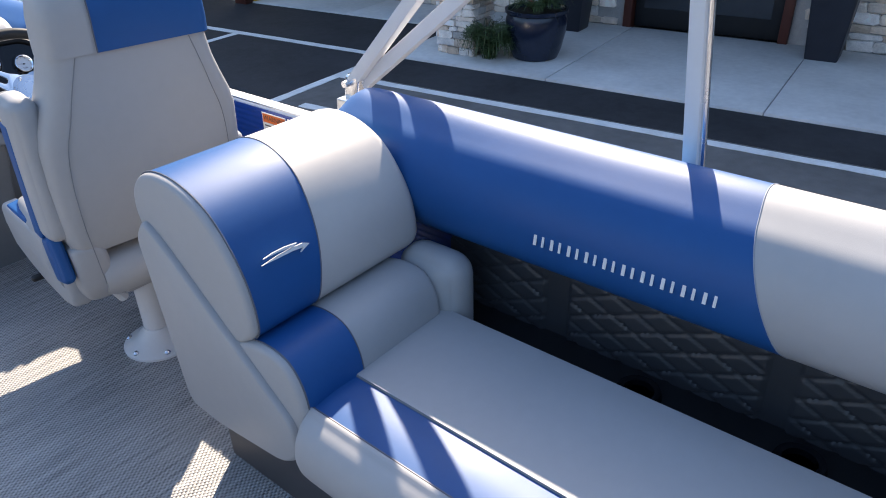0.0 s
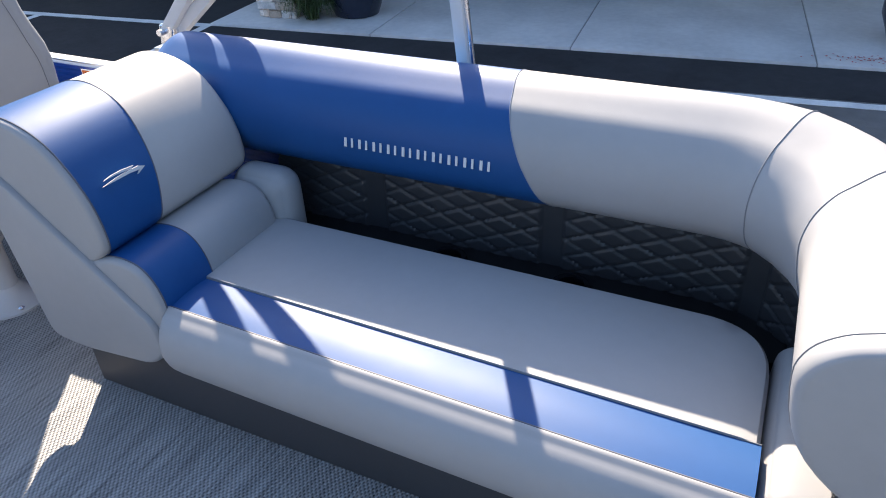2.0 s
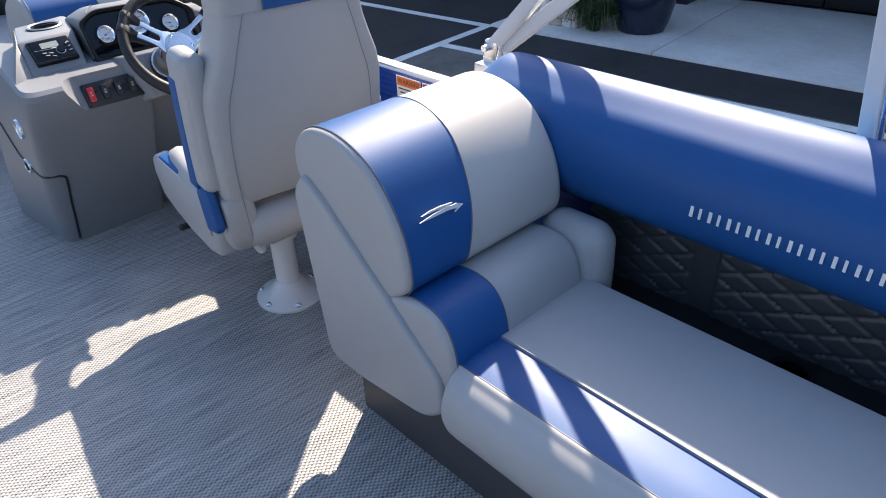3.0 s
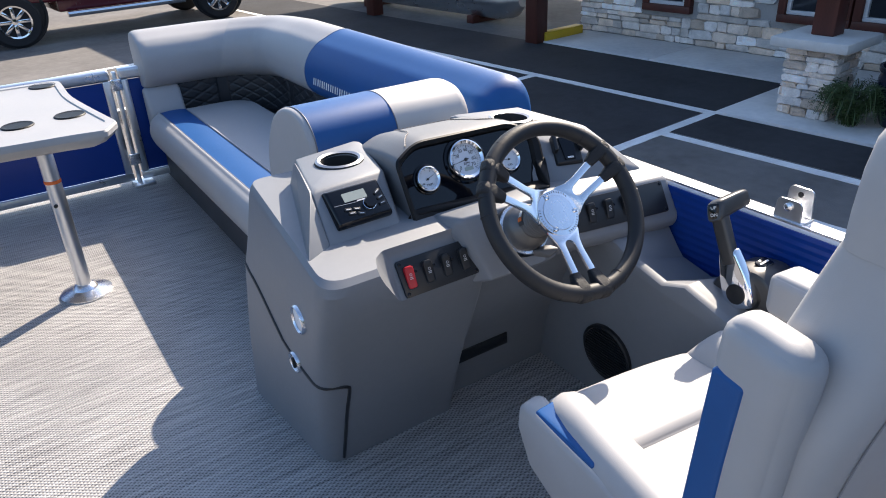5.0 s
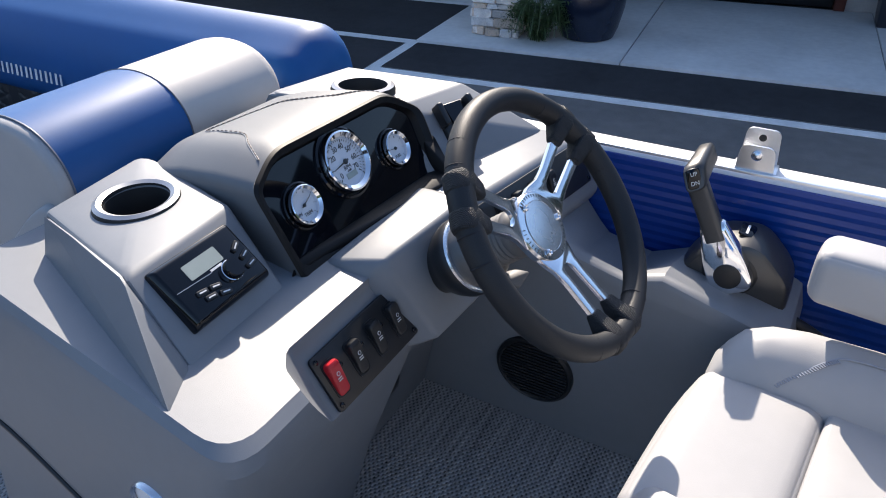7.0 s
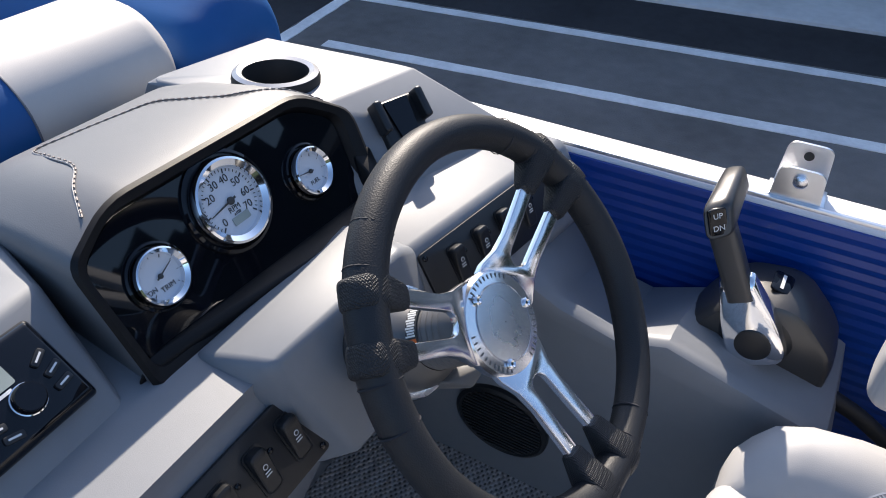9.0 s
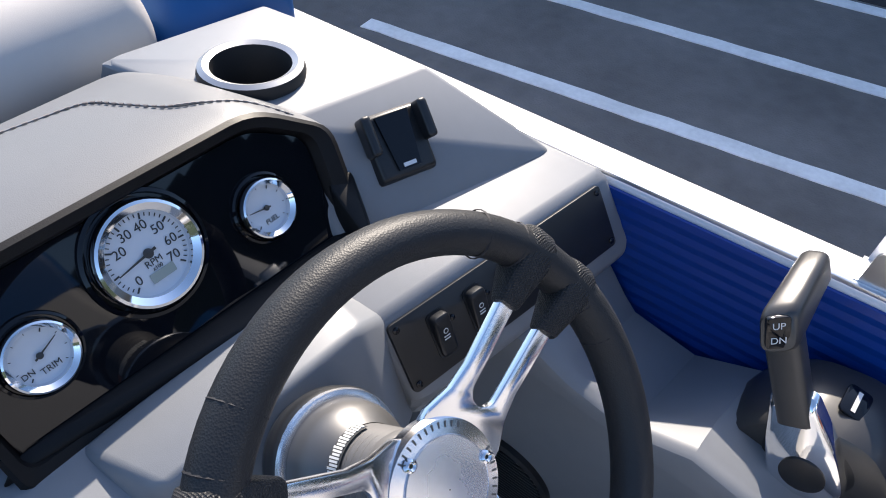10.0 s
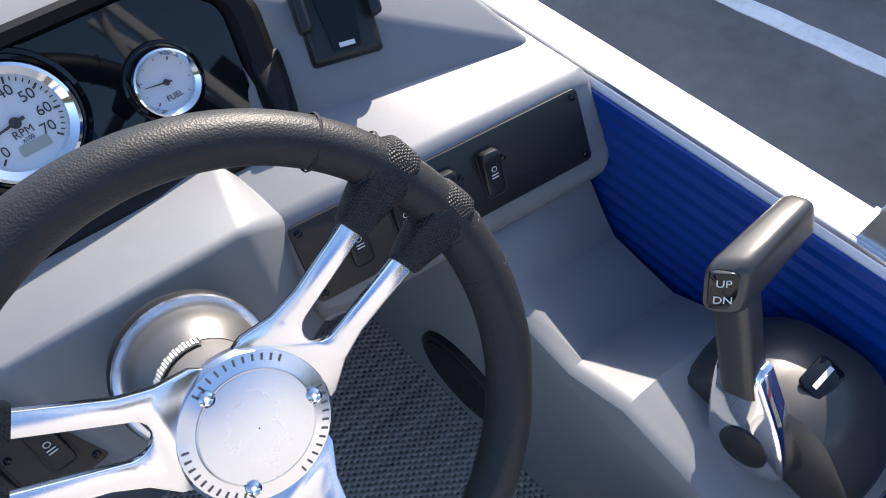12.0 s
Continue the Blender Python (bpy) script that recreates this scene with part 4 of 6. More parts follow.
    part("arm_roll", join(softbox(P(0.95, -0.06, 0.325), (0.1, 0.17, 0.25), 0.045, 0.004)), GREY, c)
    side = rounded([(-0.435, 0.57), (-0.40, 0.612), (-0.345, 0.578), (-0.02, 0.30), (-0.015, 0.225), (-0.066, 0.180), (-0.277, 0.157), (-0.385, 0.165)], [0.02, 0.02, 0.03, 0.03, 0.025, 0.03, 0.03, 0.035], 6)
    part("arm_board", prism(side, 0.485, 0.535, 0.012), GREY, c, "grey vinyl covered board")
    part("arm_back", join(hull([P(x, d, z) for x in (0.53, 0.96) for d, z in ((-0.39, 0.6), (-0.37, 0.18), (-0.2, 0.17), (-0.3, 0.5))], 0.02)), GREY, c)
    # embroidered marks
    n = Vector((-1, 0, 0.18)).normalized()
    m = frame_at((0.957, *text), n)
    marks(10, 0.37, 0.026, m, WHITE_M, c, "embroidery")
    if s < 0:
        m = frame_at(P(0.606, -0.125, 0.580), (0, -0.97, 0.26)) @ Matrix.Rotation(radians(-16), 4, "Z") @ Matrix.Diagonal((1, 0.72, 1, 1))
        for pts in ([(-0.05, -0.006), (-0.03, 0.006), (-0.004, 0.016), (0.024, 0.022), (0.016, 0.013), (0.004, 0.011), (-0.02, 0.005)], [(-0.054, -0.022), (-0.02, -0.003), (0.010, 0.010), (0.036, 0.019), (0.052, 0.016), (0.032, -0.004), (0.038, 0.008), (0.012, 0.002), (-0.02, -0.010)]):
            part("emblem", plate(pts, 0.004, m @ Matrix.Translation((0, 0, -0.001))), WHITE_M, c, "white embroidered wing shape", smooth=False)
    return c


couch("aft_couch", 1.30, -1, 1.14, 0.55, 0.42, 1.29, (0.939, 0.556), (0.513, 0.653), 0.022, 1.0, "grey and blue vinyl lounge couch with a rounded backrest")
couch("bow_couch", 3.70, 1, 1.33, 0.62, 0.42, 1.46, (4.12, 0.539), (0.515, 0.735), 0.0, 0.85, "grey and blue vinyl couch at the bow of the boat")

# ---- boat: bimini frame ----
bf = thing("bimini_frame", (1.22, 1.85, 0.62), "white folded bimini frame of square tubes with a support pole", "bimini frame")


def square_tube(p, q, w=0.026, d=None):
    p, q = Vector(p), Vector(q)
    m = frame_at(p, q - p, (1, 0, 0.01))
    L = (q - p).length
    h = (d or w) / 2
    return moved(box(-h, h, -w / 2, w / 2, 0, L, 0.004, 2), m)


part("support_pole", square_tube((1.2, 0.915, 0.6), (1.2, 1.03, 1.75), 0.03), WHITE_P, bf)
part("pole_track", square_tube((1.2, 0.895, 0.6), (1.2, 1.005, 1.7), 0.012), BRUSHED, bf)
part("boom", square_tube((1.225, 1.87, 0.655), (1.225, 0.75, 1.83), 0.034), WHITE_P, bf)
part("boom", square_tube((1.25, 1.855, 0.65), (1.25, 0.55, 1.66), 0.034), WHITE_P, bf)
part("hinge_block", hull([(1.208, 1.89, 0.62), (1.262, 1.89, 0.62), (1.208, 1.84, 0.62), (1.262, 1.84, 0.62), (1.208, 1.88, 0.685), (1.262, 1.88, 0.685), (1.208, 1.825, 0.69), (1.262, 1.825, 0.69)], 0.008), BRUSHED, bf)
part("hinge_pin", tube([(1.19, 1.865, 0.665), (1.285, 1.865, 0.665)], 0.009, 12), BRUSHED, bf)
part("foot", box(1.175, 1.225, 0.87, 0.94, 0.557, 0.61, 0.006), BRUSHED, bf)
part("pole_clip", box(1.178, 1.222, 0.90, 0.975, 1.0, 1.03, 0.006), DARK, bf, "black plastic clip")
solid("hinge_bracket", box(1.19, 1.262, 1.835, 1.90, 0.555, 0.622, 0.004), ALU, "aluminium bracket that holds the frame hinge", "bracket")

# ---- boat: helm chair ----
ch = thing("helm_chair", (0.68, 2.17, 0), "grey and blue vinyl captain's chair on a white pedestal", "chair")
CX = 0.704


def back_ring(z, half, y, thick, r=0.035):
    return [Vector((CX + p[0], y + p[1], z)) for p in rounded([(-half, 0), (half, 0), (half, thick), (-half, thick)], r, 4)]


part("backrest", loft([back_ring(z, h, y, t) for z, h, y, t in ((0.412, 0.185, 2.015, 0.09), (0.416, 0.205, 2.0, 0.12), (0.43, 0.216, 1.994, 0.14), (0.46, 0.222, 1.989, 0.145), (0.52, 0.226, 1.98, 0.138), (0.60, 0.228, 1.968, 0.13), (0.68, 0.226, 1.957, 0.127), (0.72, 0.217, 1.951, 0.124), (0.77, 0.197, 1.945, 0.12), (0.81, 0.183, 1.941, 0.117), (0.86, 0.172, 1.936, 0.11), (0.90, 0.165, 1.933, 0.10), (0.905, 0.155, 1.94, 0.09))]), GREY, ch)
for sgn in (-1, 1):
    part("hip", hull([(CX + sgn * x, y, z) for x, y, z in ((0.225, 1.995, 0.44), (0.15, 1.99, 0.44), (0.222, 2.0, 0.33), (0.145, 2.0, 0.31), (0.20, 2.03, 0.275), (0.13, 2.04, 0.27), (0.225, 2.15, 0.44), (0.15, 2.15, 0.44), (0.222, 2.16, 0.27), (0.13, 2.16, 0.265))], 0.02, 4), GREY, ch)
    part("seam", tube(spline([(CX + sgn * a, y - 0.0015, z) for a, y, z in ((0.170, 2.0, 0.33), (0.178, 1.992, 0.43), (0.184, 1.983, 0.5), (0.186, 1.968, 0.6), (0.178, 1.957, 0.68), (0.160, 1.9485, 0.74), (0.143, 1.9425, 0.80), (0.122, 1.936, 0.865))], 4, False), 0.0010, 6), SEAM, ch)
part("rear_roll", tube([(CX - 0.17, 2.035, 0.334), (CX - 0.15, 2.035, 0.334), (CX + 0.15, 2.035, 0.334), (CX + 0.17, 2.035, 0.334)], [0.045, 0.055, 0.055, 0.045], 24), GREY, ch, "padded grey roll below the back")
HEAD = ((0.868, 0.172, 1.932, 0.108), (0.90, 0.171, 1.928, 0.112), (0.94, 0.168, 1.925, 0.114), (0.97, 0.162, 1.927, 0.11), (0.99, 0.152, 1.935, 0.096), (1.0, 0.135, 1.95, 0.068))
hd = part("headrest", loft([back_ring(z, h, y, t, 0.03) for z, h, y, t in HEAD]), GREY, ch)


def band_ring(z, half, y, thick):
    return [Vector((CX + p[0], y - 0.0035 + p[1], z + (0.003 if z > 0.98 else 0))) for p in rounded([(-0.0785, 0), (half + 0.0035, 0), (half + 0.0035, thick + 0.007), (-0.0785, thick + 0.007)], [0.002, 0.03, 0.03, 0.002], 4)]


part("headrest_band", loft([band_ring(*r) for r in HEAD]), BLUE, hd, "blue vinyl band")
part("piping", tube([(CX - 0.0785, 1.928, 0.868), (CX - 0.0785, 1.9215, 0.94), (CX - 0.0785, 1.9235, 0.97), (CX - 0.0785, 1.932, 0.993), (CX - 0.0785, 1.948, 1.003)], 0.0014, 6), PIPING, hd)


def unturn(x, y, z):
    """A place on the seat, before the chair is swung on its post."""
    v = Matrix.Rotation(radians(6), 3, "Z") @ (Vector((x, y, 0)) - Vector((0.68, 2.17, 0))) + Vector((0.68, 2.17, 0))
    return Vector((v.x, v.y, z))


part("seat_pan", hull([unturn(x, y, z) for x, y, z in ((0.56, 2.03, 0.262), (0.87, 2.03, 0.262), (0.56, 2.40, 0.262), (0.87, 2.40, 0.262), (0.54, 2.03, 0.32), (0.89, 2.03, 0.32), (0.53, 2.44, 0.33), (0.89, 2.43, 0.33))], 0.02, 4), GREY, ch)


def bolster_ring(y, xs, zs, xc, zc, xo, side):
    """A slice of a raised seat edge: seam against the pad, crest, outer face."""
    pts = [(xs - 0.012, zs - 0.06), (xs, zs), (xs + 0.3 * (xc - xs), zs + 0.55 * (zc - zs)), (xs + 0.62 * (xc - xs), zs + 0.88 * (zc - zs)), (xc, zc), (xc + 0.6 * (xo - xc), zc - 0.008), (xo, zc - 0.035), (xo, 0.33), (xo - 0.02, 0.275), (xs + 0.02, 0.265)]
    out = [unturn(x, y, z) for x, z in pts]
    if side < 0:
        out = [Vector((2 * CX - p.x, p.y, p.z)) for p in out]
    return out


EDGE = ((2.446, 0.842, 0.352, 0.89, 0.356, 0.915), (2.441, 0.843, 0.372, 0.895, 0.384, 0.926), (2.428, 0.844, 0.383, 0.90, 0.406, 0.936), (2.410, 0.846, 0.386, 0.908, 0.428, 0.943), (2.376, 0.850, 0.387, 0.913, 0.442, 0.948), (2.33, 0.846, 0.387, 0.914, 0.448, 0.95), (2.25, 0.836, 0.387, 0.914, 0.448, 0.95), (2.05, 0.815, 0.387, 0.905, 0.448, 0.94))
for side in (1, -1):
    part("seat_bolster", loft([bolster_ring(*e, side) for e in EDGE]), GREY, ch, "raised padded seat edge", angle=60)
pad_l, pad_r = unturn(0.56, 2.30, 0).x, unturn(0.846, 2.30, 0).x
for y0, y1 in ((2.300, 2.480), (2.06, 2.2995)):
    pad = softbox(((pad_l + pad_r) / 2 + 0.003, (y0 + y1) / 2, 0.330), (0.300, y1 - y0, 0.116), 0.024 if y0 > 2.2 else 0.008, 0.004)
    for v in pad.verts:
        v.co.y -= max(0.0, (v.co.y - 2.30) / 0.18) * (0.004 + 0.5 * max(0.0, v.co.x - 0.68) ** 2)
    part("seat", pad, GREY, ch)
STITCHES = [(0.853, 2.362, 0.388), (0.862, 2.345, 0.406), (0.872, 2.322, 0.424), (0.884, 2.302, 0.437), (0.893, 2.28, 0.444), (0.893, 2.23, 0.4455), (0.885, 2.10, 0.446)]
pts = spline([unturn(*p) for p in STITCHES], 8, False)
part("seam", tube(pts, 0.0016, 6), THREAD, ch)
for k in range(4, 30):
    d = (pts[k + 1] - pts[k]).normalized()
    side_v = d.cross(Vector((-0.5, 0, 0.85))).normalized()
    q = pts[k] + side_v * 0.004 + Vector((-0.001, 0, 0.002))
    part("stitch", tube([q - side_v * 0.0025 - d * 0.001, q + side_v * 0.0025 + d * 0.001], 0.0011, 5), THREAD, ch)
for xs in (0.462,):
    part("seat_side", hull([(x, y, z) for x, k in ((xs, 0.97), (xs + 0.045, 1.0)) for y, z in [(2.25 + (a - 2.25) * k, 0.31 + (b - 0.31) * k) for a, b in ((2.475, 0.405), (2.455, 0.42), (2.48, 0.36), (2.44, 0.295), (2.36, 0.272), (2.25, 0.255), (2.12, 0.25), (2.05, 0.265), (2.04, 0.42), (2.15, 0.415))]], 0.012), GREY, ch)
part("side_stripe", softbox((0.489, 2.352, 0.4185), (0.040, 0.15, 0.012), 0.005, 0.001, Matrix.Rotation(radians(-2), 4, "X") @ Matrix.Rotation(radians(-10), 4, "Y")), BLUE, ch, "blue vinyl stripe")
al = part("armrest", softbox((0.478, 2.047, 0.628), (0.058, 0.10, 0.33), 0.024, 0.003, Matrix.Rotation(radians(4), 4, "X")), GREY, ch, "folded up armrest")
part("armrest_stripe", softbox((0.4505, 2.068, 0.60), (0.012, 0.042, 0.27), 0.005, 0.001, Matrix.Rotation(radians(4), 4, "X")), BLUE, al, "blue vinyl stripe")
part("side_flash", softbox((0.462, 2.041, 0.412), (0.03, 0.058, 0.115), 0.012, 0.002, Matrix.Rotation(radians(-14), 4, "X")), BLUE, ch, "blue vinyl piece below the armrest")
part("armrest", softbox((0.945, 2.215, 0.530), (0.075, 0.32, 0.082), 0.018, 0.003), GREY, ch)
part("arm_bracket", hull([(0.89, 2.02, 0.38), (0.93, 2.02, 0.38), (0.89, 2.09, 0.38), (0.93, 2.09, 0.38), (0.9, 2.03, 0.53), (0.93, 2.03, 0.53), (0.9, 2.08, 0.53), (0.93, 2.08, 0.53)], 0.006), DARK, ch)
part("slider", box(0.58, 0.82, 2.08, 2.36, 0.24, 0.27, 0.006), DARK, ch)
part("lever", join(tube([(0.54, 2.28, 0.265), (0.47, 2.29, 0.26)], 0.006, 8), softbox((0.46, 2.29, 0.258), (0.04, 0.018, 0.018), 0.008)), DARK, ch)
PX, PY = 0.672, 2.16
ch.rotation_euler[2] = radians(-6)
part("pedestal", lathe([(0.034, 0.02), (0.034, 0.20), (0.046, 0.205), (0.05, 0.24), (0.07, 0.275)], Matrix.Translation((PX, PY, 0)), 28), WHITE_P, ch)
bp_ = part("base_plate", lathe([(0.098, 0.0), (0.099, 0.007), (0.090, 0.013), (0.06, 0.028), (0.042, 0.05), (0.036, 0.06)], Matrix.Translation((PX, PY, 0)), 36), WHITE_P, ch)
for k in range(6):
    a = k * math.pi / 3 + 0.3
    part("bolt", lathe([(0.009, 0.012), (0.009, 0.016), (0.004, 0.021)], Matrix.Translation((PX + 0.085 * math.cos(a), PY + 0.085 * math.sin(a), 0)), 12), BRUSHED, bp_)
part("swivel_lock", join(tube([(0.60, 2.13, 0.20), (0.58, 2.12, 0.24), (0.57, 2.12, 0.275)], 0.014, 8), tube([(PX, PY, 0.215), (0.60, 2.13, 0.215)], 0.01, 8)), WHITE_P, ch)

# ---- boat: table ----
tb = thing("table", (0, 4.2, 0), "grey moulded boat table on an aluminium pole", "table")
part("pole", tube([(0, 4.2, 0.012), (0, 4.2, 0.40), (0, 4.2, 0.56)], [0.024, 0.024, 0.024], 24), ALU, tb)
part("collar", lathe([(0.0246, 0.40), (0.0255, 0.402), (0.0255, 0.409), (0.0246, 0.411)], Matrix.Translation((0, 4.2, 0)), 24), ORANGE, tb, "orange ring")
part("height_button", lathe([(0.006, 0), (0.006, 0.006), (0.003, 0.008)], frame_at((-0.012, 4.179, 0.33), (-0.4, -0.9, 0)), 12), DARK, tb)
part("base_plate", lathe([(0.082, 0.0), (0.082, 0.006), (0.07, 0.011), (0.04, 0.02), (0.03, 0.035), (0.026, 0.037)], Matrix.Translation((0, 4.2, 0)), 36), BRUSHED, tb)
outline = rounded([(-0.62, 4.06), (0.09, 4.0), (0.165, 3.985), (0.212, 4.07), (0.175, 4.30), (0.145, 4.52), (0.15, 4.82), (-0.62, 4.84)], [0.08, 0.06, 0.015, 0.012, 0.1, 0.1, 0.05, 0.1], 6)
tt = part("table_top", loft([[Vector(((p[0] + 0.2) * k - 0.2, 4.4 + (p[1] - 4.4) * k, z)) for p in outline] for k, z in ((0.90, 0.535), (0.97, 0.55), (1.0, 0.568), (1.0, 0.582), (0.992, 0.588), (0.93, 0.588), (0.92, 0.584))]), TABLEP, tb, "grey moulded plastic top", angle=30)
for x, y in ((0.105, 4.255), (-0.045, 4.235), (0.085, 4.76)):
    part("cup_holder", join(lathe([(0.034, 0.5), (0.034, 0.5865), (0.044, 0.5885), (0.047, 0.586), (0.047, 0.583)], Matrix.Translation((x, y, 0)), 32), lathe([(0.036, 0.5855), (0.036, 0.5865), (0.001, 0.5865)], Matrix.Translation((x, y, 0)), 32)), BEZEL, tt)

# ---- boat: bag and port couch ----
bag = thing("duffel_bag", (-0.36, 2.72, 0), "open black bag with lilac lining on the deck", "bag")
part("bag_body", softbox((-0.42, 2.72, 0.06), (0.26, 0.17, 0.12), 0.05, 0.01, Matrix.Rotation(radians(20), 4, "Z")), BAGCLOTH, bag)
part("lining", softbox((-0.42, 2.71, 0.105), (0.2, 0.11, 0.06), 0.03, 0.008, Matrix.Rotation(radians(20), 4, "Z")), LINING, bag)
part("flap", hull([(-0.33, 2.86, 0.13), (-0.29, 2.8, 0.10), (-0.44, 2.84, 0.165), (-0.42, 2.81, 0.15), (-0.36, 2.74, 0.12), (-0.32, 2.78, 0.09)], 0.006), BAGCLOTH, bag)
pc = thing("port_couch", (-0.75, 2.0, 0), "grey and blue vinyl couch along the port side", "couch", "boat couches")
part("plinth", box(-1.12, -0.62, 1.2, 2.5, 0.0, 0.2, 0.01), PLINTH, pc)
part("seat_cushion", softbox((-0.85, 1.85, 0.27), (0.54, 1.3, 0.15), 0.03, 0.006), GREY, pc)
part("seat_stripe", softbox((-0.615, 2.3, 0.36), (0.08, 0.42, 0.10), 0.03, 0.004), BLUE, pc, "blue vinyl")
part("backrest", softbox((-1.2, 1.85, 0.5), (0.2, 1.3, 0.42), 0.08, 0.01), GREY, pc)

# ---- boat: helm console ----
con = thing("helm_console", (0.7, 3.1, 0), "dark grey moulded boat helm console with gauges and wheel", "console")


def column_ring(z, xa, xc, ya, xb, yb, yc=3.36, r=0.05):
    """A level slice: front-left corner (xa, ya), back-left xc, right side xb."""
    return [Vector((p.x, p.y, z)) for p in rounded([(xa, ya), (xb, yb), (xb, yc), (xc, yc)], [r, 0.015, 0.02, 0.03], 6)]


def tilt_top(ring, z):
    return [p + Vector((0, 0, 0.003 + 0.09 * (p.y - 2.87) - 0.01 * (p.x - 0.29) if z > 0.5 else 0)) for p in ring]


left = loft([tilt_top(column_ring(z, a, c, y, e, y + 0.004, 3.35 - 0.16 * z), z) for z, a, c, y, e in ((0.0, 0.320, 0.281, 2.955, 0.66), (0.2, 0.302, 0.284, 2.893, 0.66), (0.4, 0.289, 0.297, 2.818, 0.664), (0.48, 0.285, 0.313, 2.785, 0.658), (0.545, 0.286, 0.330, 2.770, 0.640), (0.562, 0.291, 0.335, 2.773, 0.638), (0.571, 0.301, 0.342, 2.785, 0.632))])
mid = loft([column_ring(z, 0.60, 0.60, b, 1.12, b, r=0.02) for z, b in ((0.0, 3.012), (0.2, 2.962), (0.36, 2.875), (0.43, 2.86), (0.50, 2.89), (0.548, 2.90), (0.554, 2.905))])
# sloping bay that carries the steering column
bay = hull([(0.617, 2.82, 0.592), (0.805, 2.808, 0.594), (0.60, 2.90, 0.579), (0.83, 2.90, 0.580), (0.650, 2.763, 0.464), (0.79, 2.755, 0.464), (0.60, 2.842, 0.562), (0.845, 2.815, 0.565), (0.622, 2.80, 0.45), (0.835, 2.775, 0.46), (0.60, 3.0, 0.40), (0.86, 3.0, 0.40)], 0.007, 3)
right = hull([(0.826, 2.817, 0.571), (1.148, 2.762, 0.569), (0.82, 3.2, 0.572), (1.142, 3.2, 0.572), (0.828, 2.760, 0.483), (1.150, 2.711, 0.480), (0.828, 2.775, 0.458), (1.138, 2.723, 0.454), (0.82, 2.95, 0.44), (1.138, 2.95, 0.42)], 0.009, 3)
body = part("console_body", left, CONSOLE, con, "dark grey textured plastic")
dash = part("dash", join(right), CONSOLE, con)
part("column_bay", bay, CONSOLE, con)
part("foot_well", mid, CONSOLE, con)
carve(body, hull([(0.457, 2.836, 0.552), (0.645, 2.838, 0.553), (0.449, 2.785, 0.474), (0.645, 2.789, 0.470), (0.432, 2.70, 0.474), (0.655, 2.70, 0.465), (0.345, 2.72, 0.62), (0.66, 2.72, 0.62), (0.405, 2.837, 0.62), (0.645, 2.839, 0.62)], 0.004, 1))
# towers for the radio and the phone holder
radio_tower = part("radio_tower", hull([(0.364, 2.893, 0.566), (0.53, 2.900, 0.562), (0.60, 3.22, 0.56), (0.45, 3.23, 0.565), (0.375, 2.985, 0.660), (0.545, 2.997, 0.663), (0.60, 3.21, 0.664), (0.43, 3.2, 0.655)], 0.008), CONSOLE, con)
part("tower_flank", hull([(0.307, 2.867, 0.570), (0.366, 2.895, 0.568), (0.39, 2.94, 0.567), (0.373, 2.983, 0.659), (0.385, 3.0, 0.655), (0.408, 3.20, 0.585), (0.43, 3.2, 0.653), (0.44, 3.2, 0.56)], 0.003, 2), CONSOLE, con)
phone_tower = part("phone_tower", hull([(0.88, 2.902, 0.568), (1.068, 2.882, 0.568), (1.138, 2.822, 0.568), (1.14, 3.27, 0.568), (0.85, 3.27, 0.568), (0.89, 2.988, 0.668), (1.071, 2.955, 0.658), (1.056, 3.19, 0.655), (0.85, 3.2, 0.672)], 0.005), CONSOLE, con)


def on_body(p, out=0.0):
    bpy.context.view_layer.update()
    ok, hit, n, _i = body.closest_point_on_mesh(Vector(p) - body.matrix_world.translation)
    return hit + body.matrix_world.translation + n * out, n


# seam of the storage door, badges
seam = spline([(0.281, 3.34, 0.43), (0.283, 3.2, 0.395), (0.286, 3.08, 0.34), (0.287, 2.99, 0.30), (0.29, 2.93, 0.283), (0.305, 2.87, 0.277)], 5, False) + spline([(0.335, 2.855, 0.275), (0.352, 2.862, 0.268), (0.358, 2.868, 0.245), (0.356, 2.905, 0.12), (0.356, 2.945, 0.01)], 4, False)
part("door_seam", tube([on_body(p, 0.0)[0] for p in seam], 0.0042, 8), DARK, con)
for y, z, r in ((2.918, 0.433, 0.031), (2.985, 0.290, 0.025)):
    c, n = on_body((0.27, y, z))
    m = frame_at(c, n)
    p = part("round_fitting", lathe([(r, -0.004), (r, 0.004), (r * 0.93, 0.007), (r * 0.86, 0.005), (r * 0.82, 0.003)], m, 32, False), BRUSHED, con)
    part("fitting_face", lathe([(r * 0.86, 0.002), (r * 0.5, 0.004), (0.001, 0.004)], m, 32, False), DIAL if z > 0.4 else BRUSHED, p)
    if z < 0.4:
        part("latch_tab", moved(softbox((0, 0, 0.006), (0.009, 0.026, 0.007), 0.003), m), DARK, p)

